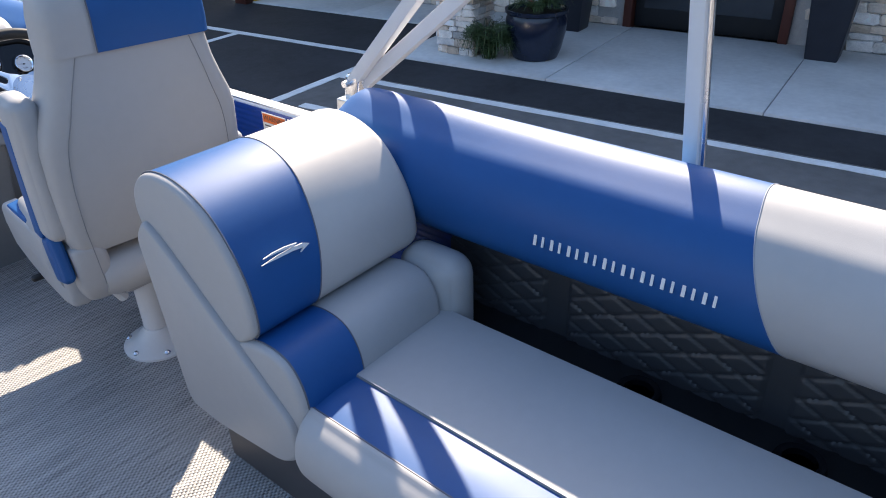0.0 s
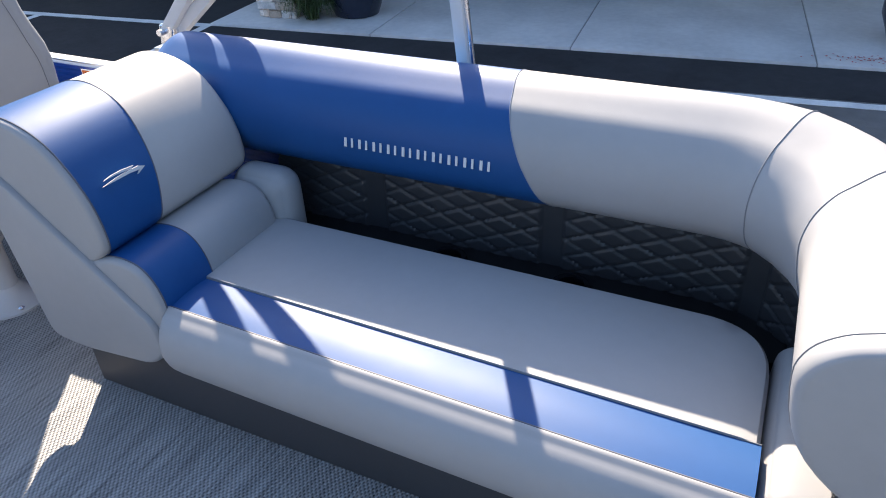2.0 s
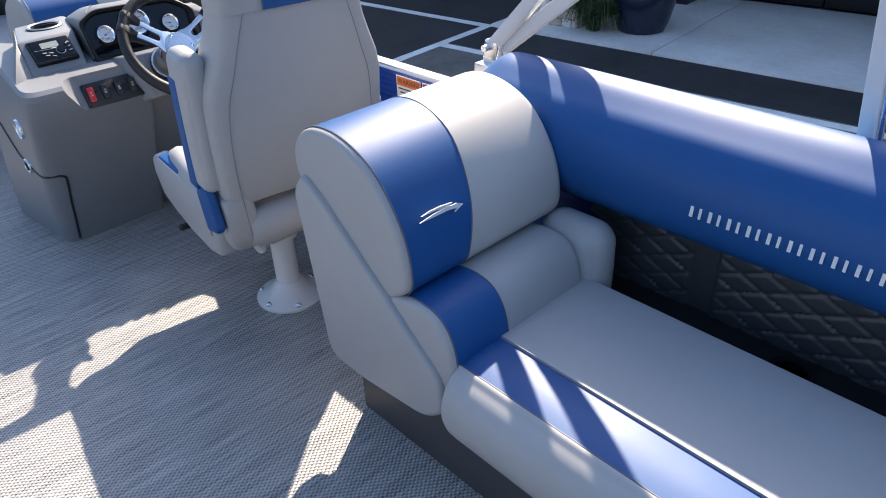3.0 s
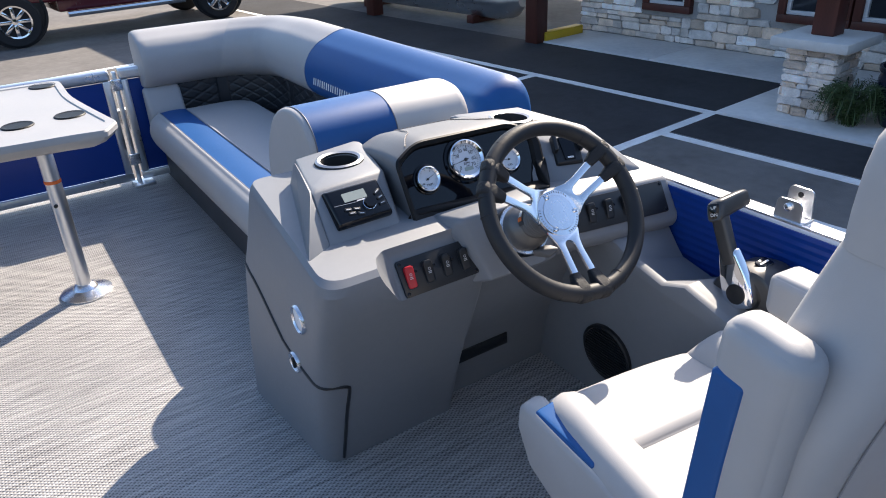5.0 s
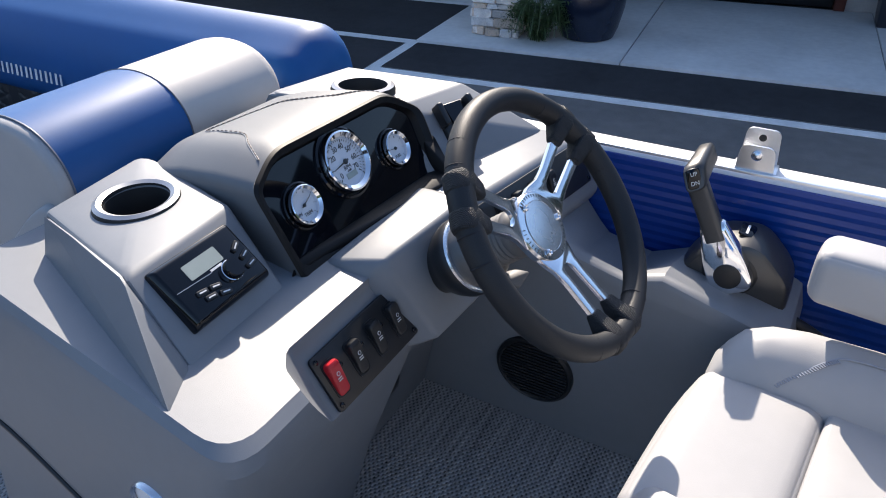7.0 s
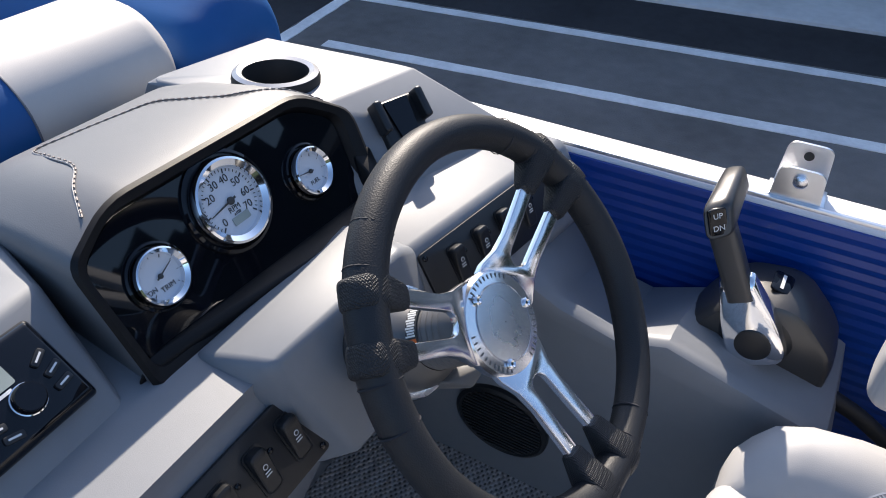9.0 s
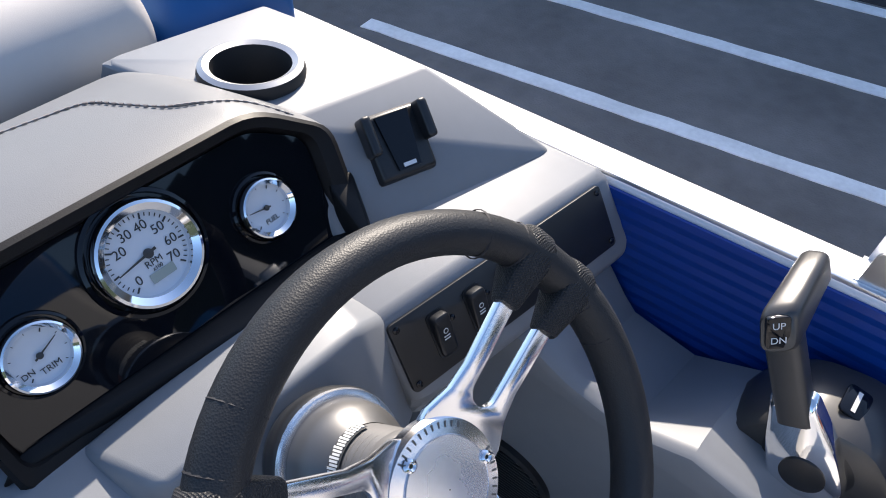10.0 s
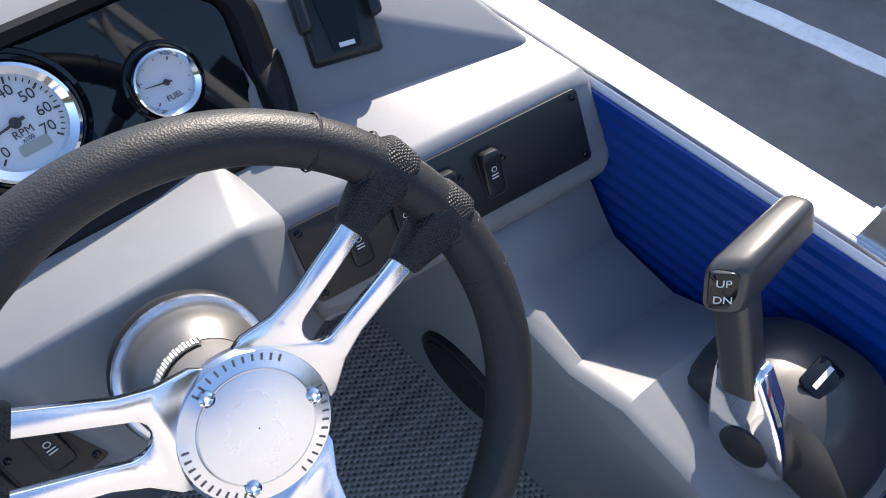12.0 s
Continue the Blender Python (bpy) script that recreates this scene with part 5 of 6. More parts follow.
# cup holders
for c in ((0.497, 3.106, 0.655), (0.936, 3.070, 0.668)):
    m = Matrix.Translation(c) @ Matrix.Rotation(radians(-1 if c[0] < 0.7 else 4), 4, "Y")
    for ob in (radio_tower, body) if c[0] < 0.7 else (phone_tower, dash):
        carve(ob, lathe([(0.0402, -0.078), (0.0402, 0.05)], m, 40))
    p = part("cup_holder", lathe([(0.0535, -0.006), (0.0545, 0.004), (0.0525, 0.010), (0.047, 0.0125), (0.041, 0.010), (0.0395, 0.0), (0.0375, -0.075), (0.001, -0.075)], m, 40, False), RUBBER, con)
    part("rim_ring", lathe([(0.0525, 0.0102), (0.047, 0.0130), (0.041, 0.0104)], m, 40, False), RIM, p, "satin grey metal rim")

# gauge pod: hood, glossy panel, gauges
LEAN = 0.53
FN = Vector((0, -1, LEAN)).normalized()


def on_face(x, z, out=0.0):
    return Vector((x, 2.952 + (z - 0.636) * LEAN, z)) + FN * out


inner = [(0.571, 0.580), (0.567, 0.669), (0.607, 0.692), (0.850, 0.687), (0.899, 0.659), (0.887, 0.567), (0.72, 0.574)]
outer = [(0.557, 0.560), (0.554, 0.679), (0.611, 0.707), (0.861, 0.701), (0.928, 0.656), (0.915, 0.545), (0.72, 0.552)]
ri = rounded(inner, [0.012, 0.012, 0.02, 0.02, 0.014, 0.01, 0.01], 4)
ro = rounded(outer, [0.01, 0.014, 0.025, 0.025, 0.016, 0.008, 0.01], 4)
hood_rings = [[on_face(p.x, p.y, 0.0) for p in ri], [on_face(p.x, p.y, 0.013) for p in [a * 0.75 + b * 0.25 for a, b in zip(ri, ro)]], [on_face(p.x, p.y, 0.0155) for p in [a * 0.25 + b * 0.75 for a, b in zip(ri, ro)]], [on_face(p.x, p.y, 0.011) for p in ro]]
part("bezel_chin", join(hull([on_face(0.897, 0.615, 0.012), on_face(0.9275, 0.615, 0.0115), on_face(0.889, 0.574, 0.006), (0.921, 2.905, 0.577), (0.893, 2.870, 0.5745), (0.918, 2.93, 0.55), on_face(0.905, 0.60, -0.01)], 0.002, 2), hull([on_face(0.566, 0.588, 0.006), on_face(0.889, 0.574, 0.006), (0.548, 2.914, 0.580), (0.735, 2.892, 0.5835), (0.893, 2.870, 0.5745), (0.921, 2.905, 0.577), (0.56, 2.93, 0.55), (0.735, 2.90, 0.55), (0.893, 2.88, 0.55), (0.918, 2.93, 0.55), on_face(0.72, 0.56, -0.02)], 0.003, 2)), BEZEL, con, "black padded lower lip")
part("pod_bezel", loft(hood_rings, True, False), BEZEL, con, "black padded surround")


def pod_ring(k, y, drop):
    out = []
    for p in ro:
        q = on_face(p.x, p.y, 0.0108)
        z = 0.56 + (q.z - 0.56) * (1 - drop)
        x = 0.735 + (q.x - 0.735) * (1 - 0.10 * k)
        out.append(Vector((x, q.y + (y - q.y) * k, z)))
    return out


hood = part("pod_hood", loft([pod_ring(0, 3.2, 0), pod_ring(0.06, 3.2, -0.015), pod_ring(0.3, 3.2, 0.02), pod_ring(0.6, 3.2, 0.10), pod_ring(0.85, 3.2, 0.22), pod_ring(0.97, 3.2, 0.36), pod_ring(1.0, 3.2, 0.55)], True, False), HOODV, con, "grey stitched vinyl cover")
bpy.context.view_layer.update()
seam_pts = []
for x, y in [(0.592, 2.985), (0.614, 3.02), (0.638, 3.051), (0.646, 3.10), (0.660, 3.147), (0.70, 3.142), (0.745, 3.128), (0.784, 3.110), (0.80, 3.075), (0.816, 3.037), (0.84, 3.015), (0.87, 2.995), (0.90, 2.970)]:
    ok, hit, _n, _i = hood.ray_cast((x, y, 1.0), (0, 0, -1))
    if ok:
        seam_pts.append(hit + Vector((0, 0, 0.0006)))
line = spline(seam_pts, 10, False)
part("seam", tube(line, 0.0008, 6), SEAM, hood)
stitches = []
for k in range(0, len(line) - 2, 2):
    d = (line[k + 1] - line[k]).normalized()
    q = line[k] + Vector((0, 0, 0.0012)) + d.cross(Vector((0, 0, 1))) * 0.0016
    stitches.append(tube([q - d * 0.0022, q + d * 0.0022], 0.0009, 5))
tagged(part("stitching", join(*stitches), STITCH, hood, "brown thread"), kind="stuff")
panel_bm = loft([[on_face(p.x, p.y, 0.001) for p in ri], [on_face(p.x, p.y, 0.005) for p in ri]])
gp_ = part("gauge_panel", panel_bm, GLOSS, con, "glossy black panel")


def dial_at(x, z, r, n_ticks, needle, texts, lcd=False):
    """A round gauge: recess ring, chrome bezel, pale face, ticks, numbers, needle, glass."""
    m = frame_at(on_face(x, z, 0.005), FN)
    g = part("gauge", lathe([(r * 1.3, 0.0), (r * 1.28, 0.003), (r * 1.2, 0.004), (r * 1.17, 0.001), (r * 1.12, 0.001)], m, 48, False), GLOSS, con, "black gauge mount")
    part("gauge_bezel", lathe([(r * 1.1, 0.0), (r * 1.1, 0.008), (r * 1.06, 0.0120), (r * 1.0, 0.0130), (r * 0.86, 0.0090), (r * 0.845, 0.002)], m, 48, False), CHROME, g, "chrome bezel")
    face = [lathe([(r * 0.855, 0.0025), (r * 0.5, 0.0026), (0.0002, 0.0026)], m, 48, False)]
    part("gauge_face", join(*face), DIAL, g, "silver-white dial face")
    tick = []
    for k in range(n_ticks):
        a = radians(225 - 270 * k / (n_ticks - 1))
        big = k % 5 == 0
        q = m @ Matrix.Translation((0, 0, 0.003)) @ Matrix.Rotation(a, 4, "Z")
        tick.append(moved(box(r * (0.68 if big else 0.73), r * 0.80, -r * (0.018 if big else 0.01), r * (0.018 if big else 0.01), 0, 0.0003), q))
    tagged(part("dial_scale", join(*tick), INK, g, smooth=False), kind="stuff")
    for s, a, d, size in texts:
        words(s, r * size, m @ Matrix.Translation((d * r * math.cos(radians(a)), d * r * math.sin(radians(a)), 0.003)), INK, "dial_text", g, 0.0002)
    q = m @ Matrix.Translation((0, 0, 0.0045)) @ Matrix.Rotation(radians(needle), 4, "Z")
    part("needle", moved(join(plate([(-r * 0.18, -r * 0.03), (r * 0.70, -r * 0.010), (r * 0.70, r * 0.010), (-r * 0.18, r * 0.03)], 0.0006), lathe([(r * 0.1, 0), (r * 0.1, 0.0015), (r * 0.05, 0.0025)], None, 20)), q), INK, g)
    if lcd:
        part("display", moved(plate(rect(r * 0.54, r * 0.20, 0.001, 2), 0.0006), m @ Matrix.Translation((r * 0.06, -r * 0.50, 0.003))), LCD, g)
    return g


dial_at(0.722, 0.6505, 0.0405, 36, 188, [("0", 222, 0.56, 0.27), ("20", 148, 0.53, 0.27), ("30", 111, 0.54, 0.27), ("40", 73, 0.54, 0.27), ("50", 36, 0.53, 0.27), ("60", -2, 0.53, 0.27), ("70", -38, 0.53, 0.27), ("RPM", 276, 0.21, 0.20), ("x100", 276, 0.34, 0.11)], True)
dial_at(0.6185, 0.634, 0.0250, 9, 22, [("TRIM", 280, 0.5, 0.28), ("DN", 212, 0.62, 0.26)])
dial_at(0.830, 0.629, 0.0250, 9, 170, [("FUEL", 275, 0.5, 0.26)])

# radio in the left tower
RM = frame_at((0.456, 2.950, 0.624), (0.04, -0.67, 0.74), (-0.03, 0.74, 0.67)) @ Matrix.Diagonal((1.02, 1.02, 1, 1))
rad = part("radio", moved(hull([(sx * 0.0605, sy * 0.0405, -0.012) for sx in (-1, 1) for sy in (-1, 1)] + [(sx * 0.0605, sy * 0.0405, 0.004) for sx in (-1, 1) for sy in (-1, 1)] + [(sx * 0.056, sy * 0.0355, 0.012) for sx in (-1, 1) for sy in (-1, 1)], 0.003), RM), GLOSS, con, "black marine radio")
part("screen", moved(plate(rect(0.050, 0.019, 0.002, 3), 0.0008), RM @ Matrix.Translation((-0.004, 0.0145, 0.012))), LCD, rad)
KNOB = RM @ Matrix.Translation((0.0175, -0.011, 0.012))
part("knob", lathe([(0.0125, 0.0), (0.012, 0.009), (0.0105, 0.0115), (0.001, 0.0115)], KNOB, 28), GLOSS, rad)
part("knob_ring", lathe([(0.0132, 0.0), (0.0132, 0.0035), (0.012, 0.004)], KNOB, 28, False), CHROME, rad)
for x, y, a in ((-0.030, -0.0115, -8), (-0.0125, -0.0145, -14), (-0.025, -0.021, -8), (-0.007, -0.026, -16), (0.043, 0.009, 30), (0.0455, -0.004, 20), (0.0445, -0.017, 10)):
    part("button", moved(plate(rect(0.015, 0.0065, 0.002, 3), 0.003, None, 0.0008), RM @ Matrix.Translation((x, y, 0.012)) @ Matrix.Rotation(radians(a), 4, "Z")), DARK, rad)
    part("button_mark", moved(plate(rect(0.009, 0.0016), 0.0004), RM @ Matrix.Translation((x, y, 0.015)) @ Matrix.Rotation(radians(a), 4, "Z")), WHITE_M, rad, smooth=False)
part("trim_line", moved(plate(rect(0.050, 0.0008), 0.0003), RM @ Matrix.Translation((-0.028, 0.0015, 0.012)) @ Matrix.Rotation(radians(-3), 4, "Z")), RIM, rad, smooth=False)
part("name_bar", moved(plate(rect(0.018, 0.0026), 0.0004), RM @ Matrix.Translation((0.006, 0.0022, 0.012))), WHITE_M, rad, smooth=False)


def switch_panel(c, normal, w, h, n, first_red, spread, name):
    m = frame_at(c, normal)
    p = part(name, moved(plate(rect(w, h, 0.006, 4), 0.004, None, 0.001), m), DARK, con, "black rocker switch panel")
    for sx in (-1, 1):
        for sy in (-1, 1):
            part("screw", lathe([(0.0035, 0), (0.0035, 0.001), (0.001, 0.0018)], m @ Matrix.Translation((sx * (w / 2 - 0.007), sy * (h / 2 - 0.007), 0.004)), 12), GLOSS, p)
    for k in range(n):
        x = spread[0] + (spread[1] - spread[0]) * k / max(n - 1, 1)
        part("switch_frame", moved(plate(rect(0.023, 0.048, 0.006, 3), 0.0012), m @ Matrix.Translation((x, 0, 0.004))), DARK, p)
        lift = lambda b: 0.0035 + 0.009 * (max(0.0, b + 0.021) / 0.042) ** 1.6
        rk = loft([[Vector((p.x * k, p.y * k, lift(p.y * k) * hgt)) for p in rect(0.019, 0.044, 0.006, 4)] for k, hgt in ((1.0, 0.0), (1.0, 0.55), (0.95, 0.86), (0.84, 1.0), (0.55, 1.0), (0.2, 1.0))])
        rk.transform(m @ Matrix.Translation((x, 0, 0.004)))
        sw = part("rocker", rk, RED if first_red and k == 0 else DARK, p, "red rocker" if first_red and k == 0 else "")
        mk = m @ Matrix.Translation((x, -0.001, 0.0112)) @ Matrix.Rotation(radians(12), 4, "X")
        part("symbol", moved(join(plate(rect(0.007, 0.0012), 0.0004), moved(plate(rect(0.007, 0.0012), 0.0004), Matrix.Translation((0, -0.003, 0))), lathe([(0.0028, 0), (0.0028, 0.0004), (0.002, 0.0004)], Matrix.Translation((0, 0.0055, 0)), 12, False)), mk), WHITE_M, sw, smooth=False)
        part("lamp", lathe([(0.0028, 0), (0.0028, 0.0015), (0.001, 0.0025)], m @ Matrix.Translation((x + 0.016, 0.008, 0.004)), 10), GLOSS, p)
    return p


switch_panel((0.5485, 2.8080, 0.5095), (0.0, -0.837, 0.547), 0.172, 0.074, 4, True, (-0.066, 0.060), "switch_panel")
switch_panel((0.977, 2.7665, 0.5315), (-0.138, -0.83, 0.54), 0.294, 0.072, 4, False, (-0.098, 0.039), "dash_panel")

# phone holder
PM = frame_at((0.983, 2.921, 0.622), (-0.24, -0.68, 0.68))
ph = part("phone_holder", moved(hull([(a, b, c) for a, b, c in [(sx * 0.034, sy * 0.036, 0.0) for sx in (-1, 1) for sy in (-1, 1)] + [(sx * 0.03, sy * 0.032, 0.012) for sx in (-1, 1) for sy in (-1, 1)]], 0.004), PM), DARK, con, "black phone holder")
for sx in (-1, 1):
    part("jaw", moved(softbox((sx * 0.031, 0.014, 0.016), (0.011, 0.04, 0.024), 0.004), PM), DARK, ph)
part("cradle_lip", moved(plate([(-0.012, -0.026), (0.012, -0.026), (0.018, 0.03), (-0.018, 0.03)], 0.004), PM @ Matrix.Translation((0, 0, 0.012))), GLOSS, ph)
part("lip_mark", moved(plate(rect(0.014, 0.004), 0.001), PM @ Matrix.Translation((0.0, -0.022, 0.017))), WHITE_M, ph, smooth=False)

# foot well: speaker, step, side box under the throttle
SPK = frame_at((0.9848, 2.752, 0.150), (-1, 0, -0.07))
spk = part("speaker_grille", lathe([(0.078, -0.004), (0.078, 0.006), (0.072, 0.009), (0.068, 0.006), (0.0005, 0.006)], SPK, 48), DARK, con, "black ribbed speaker grille")
for k in range(-8, 9):
    h = math.sqrt(max(0.0, 0.068 ** 2 - (k * 0.0078) ** 2))
    part("grille_rib", moved(softbox((0, k * 0.0078, 0.0065), (2 * h, 0.0034, 0.005), 0.001), SPK), DARK, spk)
slot = [(0.68, 2.986, 0.105), (0.86, 2.986, 0.105), (0.85, 2.975, 0.150), (0.70, 2.975, 0.150)]
part("storage_slot", hull([(x, y - 0.004, z) for x, y, z in slot] + [(x, y + 0.03, z) for x, y, z in slot], 0.004), DARK, con, "dark recessed storage slot")
# ledge outlines in (y, height): inner rim, trough, and along the blue panel
RIM_L = [(3.03, 0.475), (2.735, 0.465), (2.70, 0.446), (2.683, 0.437), (2.605, 0.417), (2.545, 0.438), (2.43, 0.404), (2.375, 0.389), (2.352, 0.374), (2.342, 0.345), (2.335, 0.0), (3.03, 0.0)]
TROUGH = [(3.03, 0.475), (2.735, 0.465), (2.70, 0.440), (2.688, 0.421), (2.612, 0.386), (2.543, 0.436), (2.43, 0.411), (2.375, 0.398), (2.352, 0.384), (2.342, 0.35), (2.335, 0.0), (3.03, 0.0)]
OUTER = [(3.03, 0.475), (2.735, 0.46), (2.70, 0.415), (2.682, 0.396), (2.60, 0.379), (2.530, 0.410), (2.43, 0.412), (2.375, 0.404), (2.352, 0.392), (2.342, 0.35), (2.335, 0.0), (3.03, 0.0)]
part("side_box", loft([[Vector((x + (0.07 * (0.4 - z) if x < 0.99 else 0), y, z - d if z > 0.01 else -0.012)) for y, z in prof] for x, d, prof in ((0.970, 0.014, RIM_L), (0.974, 0.005, RIM_L), (0.981, 0.0005, RIM_L), (0.990, 0.0, RIM_L), (1.028, 0.0, TROUGH), (1.136, 0.0, OUTER))]), CONSOLE, con, "dark grey moulded side ledge", angle=32)

# steering column and wheel
WN = Vector((math.cos(radians(38.7)) * math.cos(radians(-90.3)), math.cos(radians(38.7)) * math.sin(radians(-90.3)), math.sin(radians(38.7))))
WC = Vector((0.7225, 2.638, 0.648))
WM = frame_at(WC, WN)
CM = WM @ Matrix.Translation((-0.006, 0.006, 0))
col = part("steering_column", lathe([(0.034, -0.27), (0.036, -0.19), (0.050, -0.166), (0.0550, -0.152), (0.0558, -0.139), (0.0535, -0.135)], CM, 40), DARK, con, "black column housing")
part("column_ring", lathe([(0.0530, -0.138), (0.0546, -0.1345), (0.0535, -0.1315), (0.0500, -0.1305), (0.0470, -0.1310)], CM, 40, False), BRUSHED, col, "silver ring")
part("column_dome", lathe([(0.0475, -0.131), (0.0462, -0.118), (0.0425, -0.108), (0.036, -0.100), (0.0325, -0.096)], CM, 40, False), METAL_GREY, col, "grey cast dome")
part("column_boot", lathe([p for k in range(6) for p in ((0.0308, -0.098 + 0.0075 * k), (0.0322, -0.0945 + 0.0075 * k))] + [(0.0305, -0.05), (0.026, -0.044)], CM, 32, False), BOOT, col, "ribbed grey boot")
lab = bmesh.new()
for k in range(12):
    a0, a1 = radians(70 + 9 * k), radians(79 + 9 * k)
    lab.faces.new([lab.verts.new(CM @ Vector((r * math.cos(a), r * math.sin(a), z))) for a, r, z in ((a0, 0.0333, -0.0845), (a1, 0.0333, -0.0845), (a1, 0.0342, -0.0985), (a0, 0.0342, -0.0985))])
lb = part("label", lab, INK, col, "small black warning label")
tagged(part("label_print", join(*[moved(box(-0.0008, 0.0008, -0.0055 + 0.001 * (k % 3), 0.0055 - 0.0008 * (k % 2), 0.0002, 0.0006), CM @ Matrix.Rotation(radians(74 + 4.0 * k), 4, "Z") @ frame_at((0.0339, 0, -0.0915), (0.995, 0, 0.09))) for k in range(19)]), PAPER, lb, smooth=False), kind="stuff")
part("label_heading", join(*[moved(box(-0.0022, 0.0022, -0.0058, 0.0058, 0.0002, 0.0006), CM @ Matrix.Rotation(radians(154 + 6.0 * k), 4, "Z") @ frame_at((0.0339, 0, -0.0915), (0.995, 0, 0.09))) for k in range(2)]), ORANGE, lb, "orange heading", smooth=False)
part("tilt_lever", moved(hull([(-0.008, -0.04, -0.15), (0.012, -0.04, -0.15), (-0.002, -0.052, -0.118), (0.028, -0.050, -0.112), (0.012, -0.071, -0.108), (0.034, -0.064, -0.098), (0.014, -0.074, -0.116), (0.036, -0.067, -0.106), (-0.008, -0.05, -0.155), (0.012, -0.05, -0.155)], 0.002, 2), CM), BOOT, col, "short grey tilt lever")
sw_ = part("steering_wheel", bmesh.new(), LEATHER, con, "black leather rim on polished three-spoke wheel")
bmw = bmesh.new()
RR, rr_ = 0.1598, 0.0152
rings = []
for k in range(96):
    a = 2 * math.pi * k / 96
    bumpy = 1.0 + 0.05 * math.cos(a * 3)
    rings.append([WM @ Vector(((RR + rr_ * bumpy * math.cos(b)) * math.cos(a), (RR + rr_ * bumpy * math.cos(b)) * math.sin(a), rr_ * 1.08 * math.sin(b))) for b in [2 * math.pi * j / 16 for j in range(16)]])
rings.append(rings[0])
wb = loft(rings, True, False)
bmesh.ops.remove_doubles(wb, verts=wb.verts, dist=1e-5)
sw_.data = finish(wb, "steering_wheel", LEATHER)
SPOKES = (25.0, 145.0, 264.0)
for s in SPOKES:
    dish = Matrix.Identity(4)
    dish[2][0], dish[2][3] = 0.24, -0.24 * 0.145
    sm = WM @ Matrix.Rotation(radians(s), 4, "Z")
    sd = sm @ dish
    # one plate: two flat arms with a rounded slot between them
    slot = [(0.140, 0.0140), (0.066, 0.0105)] + [(0.066 - 0.0105 * math.sin(math.pi * k / 8), 0.0105 * math.cos(math.pi * k / 8)) for k in range(1, 8)] + [(0.066, -0.0105), (0.140, -0.0140)]
    edge = [(0.140, -0.0272), (0.075, -0.0240), (0.056, -0.0265), (0.038, -0.034), (0.030, -0.034), (0.030, 0.034), (0.038, 0.034), (0.056, 0.0265), (0.075, 0.0240), (0.140, 0.0272)]
    part("spoke", moved(plate(edge + slot, 0.0065, None, 0.0011), sd @ Matrix.Translation((0, 0, -0.004))), POLISHED, sw_, "polished metal double spoke")
    for off in (-0.0215, 0.0215):
        grip_bm = loft([[Vector((x, off * g + p.x, p.y + z)) for p in rounded([(-w, -h), (w, -h), (w, h), (-w, h)], 0.006, 3)] for x, g, w, h, z in ((0.119, 0.95, 0.0085, 0.0062, -0.006), (0.121, 0.95, 0.0098, 0.0075, -0.006), (0.136, 1.0, 0.0118, 0.0112, -0.003), (0.150, 1.03, 0.013, 0.0155, 0.0), (0.165, 1.03, 0.0125, 0.0166, 0.0), (0.1725, 1.02, 0.0115, 0.0118, 0.0), (0.1757, 1.0, 0.0095, 0.005, 0.0))])
        part("spoke_sleeve", moved(grip_bm, sm), PERFORATED, sw_, "leather grip with punched holes")
    for da in (-25, -13.5, 13.5, 25):
        a = radians(s + da)
        gm = WM @ Matrix.Rotation(a, 4, "Z") @ Matrix.Translation((RR, 0, 0)) @ Matrix.Rotation(radians(90), 4, "X")
        part("rim_seam", lathe([(rr_ * 1.03, -0.0011), (rr_ * 1.075, 0.0), (rr_ * 1.03, 0.0011)], gm, 20, False), BAGCLOTH, sw_)
HM = WM @ Matrix.Translation((0, -0.001, -0.031))
hub = part("hub", lathe([(0.040, -0.006), (0.0455, -0.003), (0.0465, 0.006), (0.044, 0.0095), (0.0345, 0.0105), (0.0335, 0.0095)], HM, 48, False), POLISHED, sw_)
part("hub_cap", lathe([(0.034, 0.009), (0.033, 0.0115), (0.015, 0.0125), (0.0005, 0.0126)], HM, 48, False), BRUSHED, hub, "brushed centre cap")
part("hub_back", lathe([(0.04, -0.006), (0.03, -0.015), (0.026, -0.025)], HM, 32), GLOSS, hub)
for k in range(3):
    a = radians(-9 + 121 * k)
    bm_ = lathe([(0.0046, 0.0), (0.0044, 0.0025), (0.003, 0.0034), (0.0015, 0.002)], HM @ Matrix.Translation((0.0352 * math.cos(a), 0.0352 * math.sin(a), 0.0108)), 14)
    part("hub_screw", bm_, CHROME, hub)
marks_bm = [moved(box(0.0385, 0.0425, -0.0006, 0.0006, 0.0098, 0.0103), HM @ Matrix.Rotation(radians(120 * k + 40 + 7.5 * j), 4, "Z")) for k in range(3) for j in range(11)]
tagged(part("engraving", join(*marks_bm), METAL_GREY, hub, "engraved strokes", smooth=False), kind="stuff")

# throttle
th = thing("throttle", (1.06, 2.45, 0.38), "black outboard throttle control with chrome lever hub", "throttle")
part("housing", loft([[Vector((x + 0.008, 2.458 + p.x, 0.384 + p.y * 0.93)) for p in rounded([(-0.092 * k, -0.015), (0.092 * k, -0.015), (0.075 * k, 0.055 * k), (0.035, 0.112 * k), (-0.035 * k, 0.124 * k), (-0.092 * k, 0.06 * k)], 0.025, 5)] for x, k in ((1.026, 0.90), (1.030, 0.955), (1.042, 0.99), (1.07, 1.0), (1.10, 0.985), (1.118, 0.93), (1.124, 0.84))]), GRAPHITE, th, "black moulded housing")
HC = Vector((1.036, 2.458, 0.443))
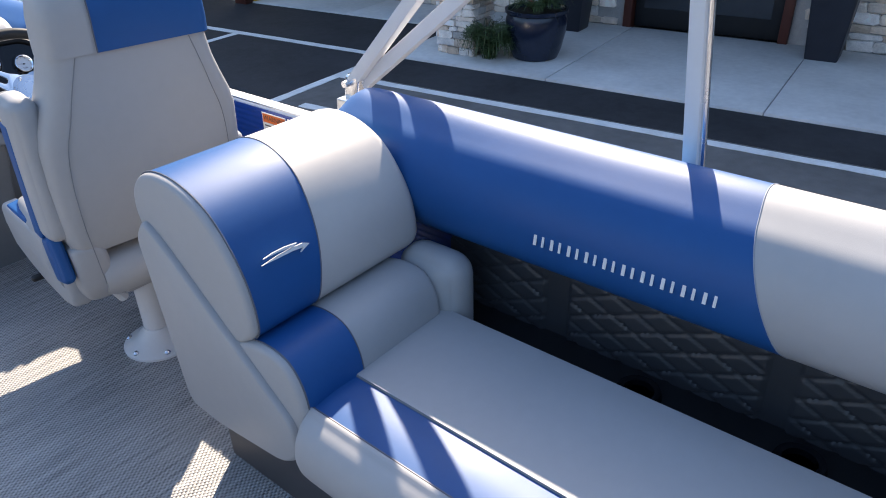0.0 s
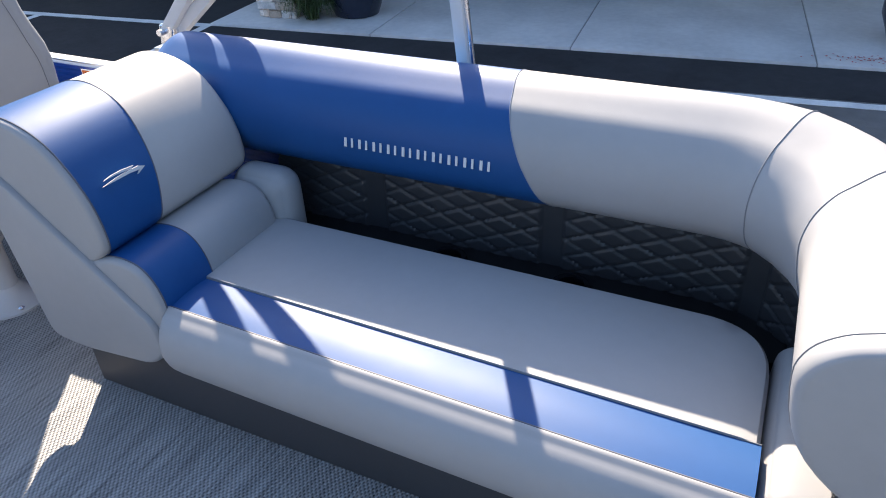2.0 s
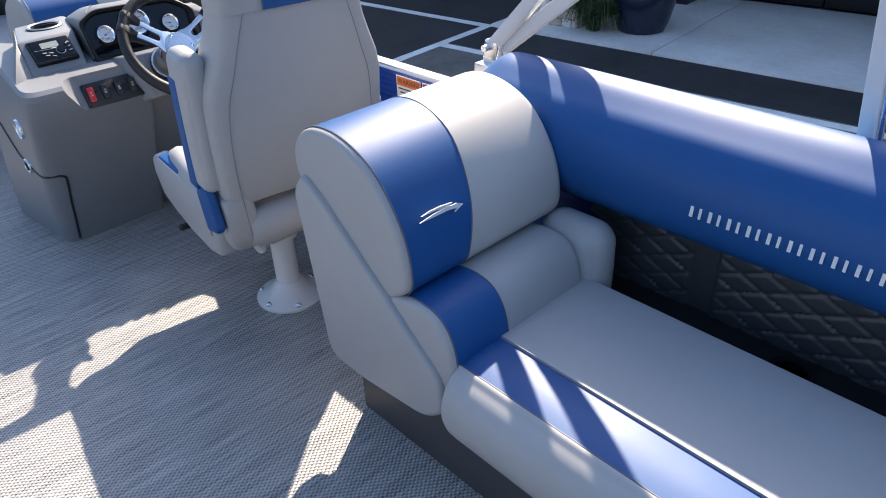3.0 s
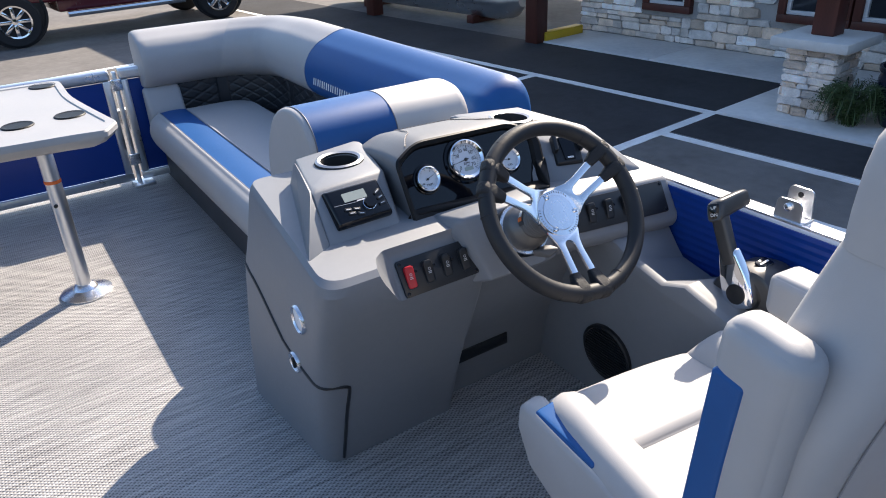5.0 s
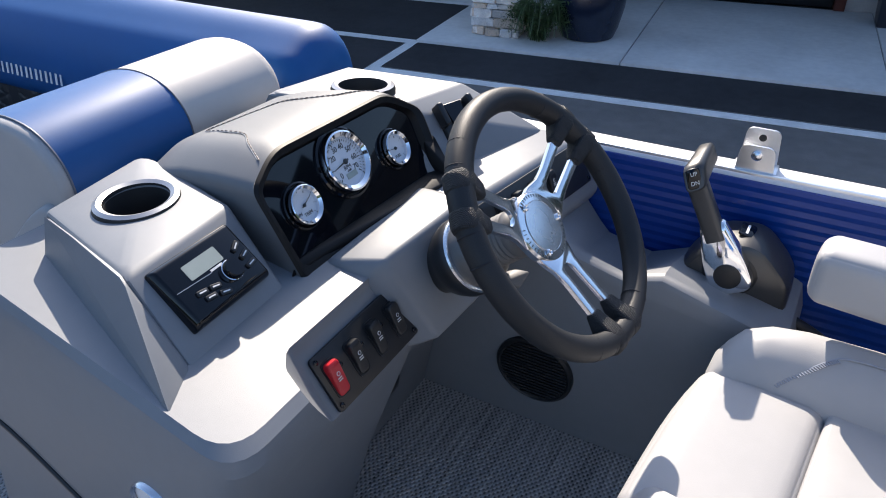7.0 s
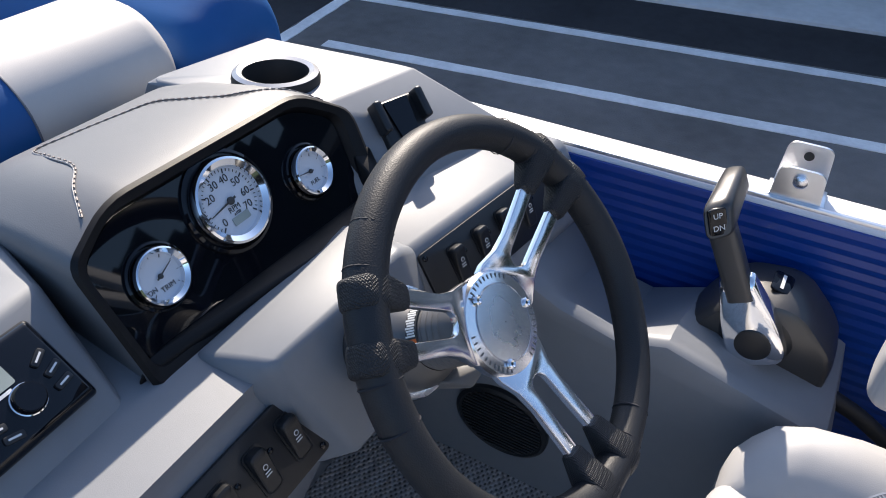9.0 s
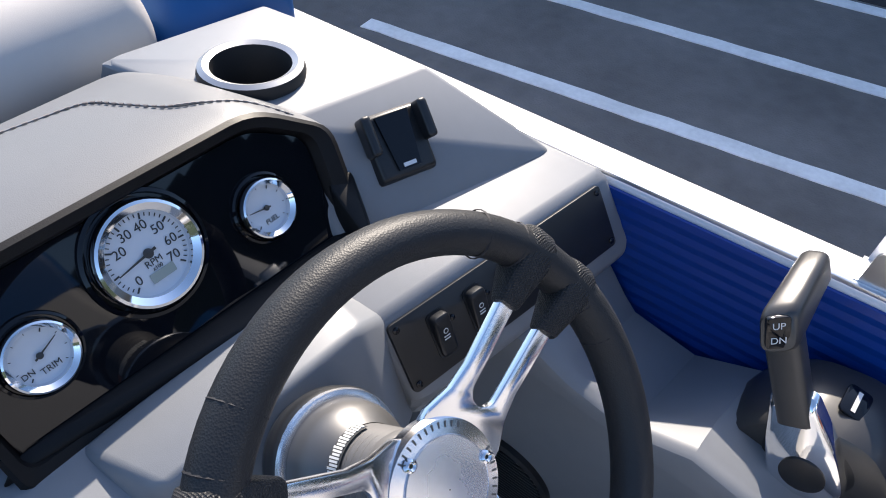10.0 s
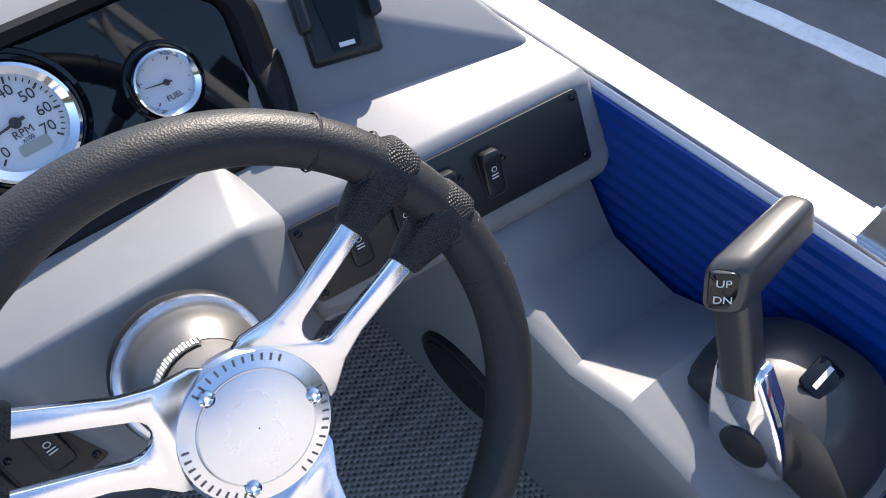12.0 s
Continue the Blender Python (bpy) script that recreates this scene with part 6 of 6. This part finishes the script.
part("pivot", lathe([(0.042, -0.012), (0.042, 0.002), (0.036, 0.005)], frame_at(HC, (-1, 0, 0.1)), 32), DARK, th)
lever = Vector((1.036, 2.532, 0.583))
ax_ = (lever - HC).normalized()
lm = frame_at(HC, (-1, 0, 0.08), ax_)
part("lever_hub", join(moved(loft([[Vector((p.x, p.y, z)) for p in [Vector(q) * k for q in rounded([(-0.034, -0.033), (0.034, -0.033), (0.034, 0.022), (0.019, 0.088), (-0.019, 0.088), (-0.034, 0.022)], [0.032, 0.032, 0.03, 0.006, 0.006, 0.03], 6)]] for z, k in ((0.004, 1.0), (0.014, 1.0), (0.02, 0.94), (0.022, 0.85))]), lm)), CHROME, th, "polished chrome lever hub")
part("hub_cap", lathe([(0.0205, 0.021), (0.0205, 0.0235), (0.017, 0.0245), (0.001, 0.0240)], lm, 32), DARK, th)
part("lever_shaft", join(moved(loft([[Vector((p.x, y, p.y + 0.013)) for p in rounded([(-0.0155, -0.012), (0.0155, -0.012), (0.0155, 0.012), (-0.0155, 0.012)], 0.008, 4)] for y in (0.06, 0.10, 0.160)]), lm)), GRAPHITE, th, "graphite lever")
ga, gb = Vector((1.024, 2.536, 0.598)), Vector((1.110, 2.535, 0.602))
gd = (gb - ga).normalized()
gm_ = frame_at(ga, gd, (0, 0.42, 0.91))
gl = (gb - ga).length
grip = part("grip", moved(loft([[Vector((p.x, p.y - drop, z + mitre * (0.3 * p.y - 0.45 * p.x))) for p in [Vector(q) * k for q in rounded([(-0.0143, -0.021), (0.0143, -0.021), (0.0143, 0.0175), (-0.0143, 0.0175)], 0.0105, 5)]] for z, k, drop, mitre in ((-0.006, 0.84, 0.003, 1), (-0.003, 0.97, 0.003, 1), (0.004, 1.02, 0.002, 1), (0.03, 0.97, 0.001, 0.4), (gl - 0.03, 0.92, 0.0, 0), (gl - 0.006, 0.88, 0.0, 0), (gl, 0.75, 0.0, 0), (gl + 0.003, 0.4, 0.0, 0))]), gm_), GRAPHITE, th, "satin graphite handle grip")
tm = frame_at(ga - gd * 0.006 + Vector((0, -0.001, -0.0035)), (-0.80, -0.50, 0.33), (0.2, 0.39, 0.91))
part("trim_switch", moved(plate(rect(0.020, 0.031, 0.004, 4), 0.004, None, 0.001), tm @ Matrix.Translation((0, 0, -0.001))), GLOSS, grip, "up and down trim switch")
words("UP", 0.0088, tm @ Matrix.Translation((0, 0.0068, 0.0034)), WHITE_M, "switch_text", grip, 0.0002)
words("DN", 0.0088, tm @ Matrix.Translation((0, -0.0072, 0.0034)), WHITE_M, "switch_text", grip, 0.0002)
part("maker_plate", moved(plate(rect(0.024, 0.034, 0.006, 4), 0.003, None, 0.001), frame_at((1.078, 2.449, 0.4955), (-0.1, -0.2, 1), (1, 0, 0))), GLOSS, th)
part("maker_bar", moved(plate(rect(0.004, 0.024), 0.0005), frame_at((1.0775, 2.4485, 0.4990), (-0.1, -0.2, 1), (1, 0, 0))), WHITE_M, th, smooth=False)
cb_ = thing("control_cable", (1.08, 2.26, 0.30), "black control cable below the throttle", "cable")
part("sheath", tube(spline([(1.07, 2.36, 0.36), (1.075, 2.30, 0.33), (1.08, 2.22, 0.26), (1.09, 2.15, 0.1), (1.10, 2.1, 0.0)], 6, False), 0.011, 10), RUBBER, cb_)

# warning label on the fence
wl = thing("warning_label", (1.133, 2.06, 0.5), "white warning label with orange heading on the blue panel", "label")
LM = frame_at((1.1345, 2.055, 0.497), (-1, 0, 0))
for x, w in ((-0.055, 0.105), (0.062, 0.115)):
    sh = part("sheet", moved(plate(rect(w, 0.10), 0.001), LM @ Matrix.Translation((x, 0, 0))), PAPER, wl, smooth=False)
    part("heading", moved(plate(rect(w * 0.94, 0.026), 0.0006), LM @ Matrix.Translation((x, 0.034, 0.001))), ORANGE if x < 0 else RED, sh, smooth=False)
    part("text_bars", join(*[moved(plate(rect(w * (0.85 - 0.12 * (k % 3)), 0.004), 0.0005), LM @ Matrix.Translation((x, 0.012 - 0.011 * k, 0.001))) for k in range(5)]), INK, sh, smooth=False)
words("WARNING", 0.021, LM @ Matrix.Translation((-0.05, 0.034, 0.0018)), INK, "label_text", wl, 0.0002)
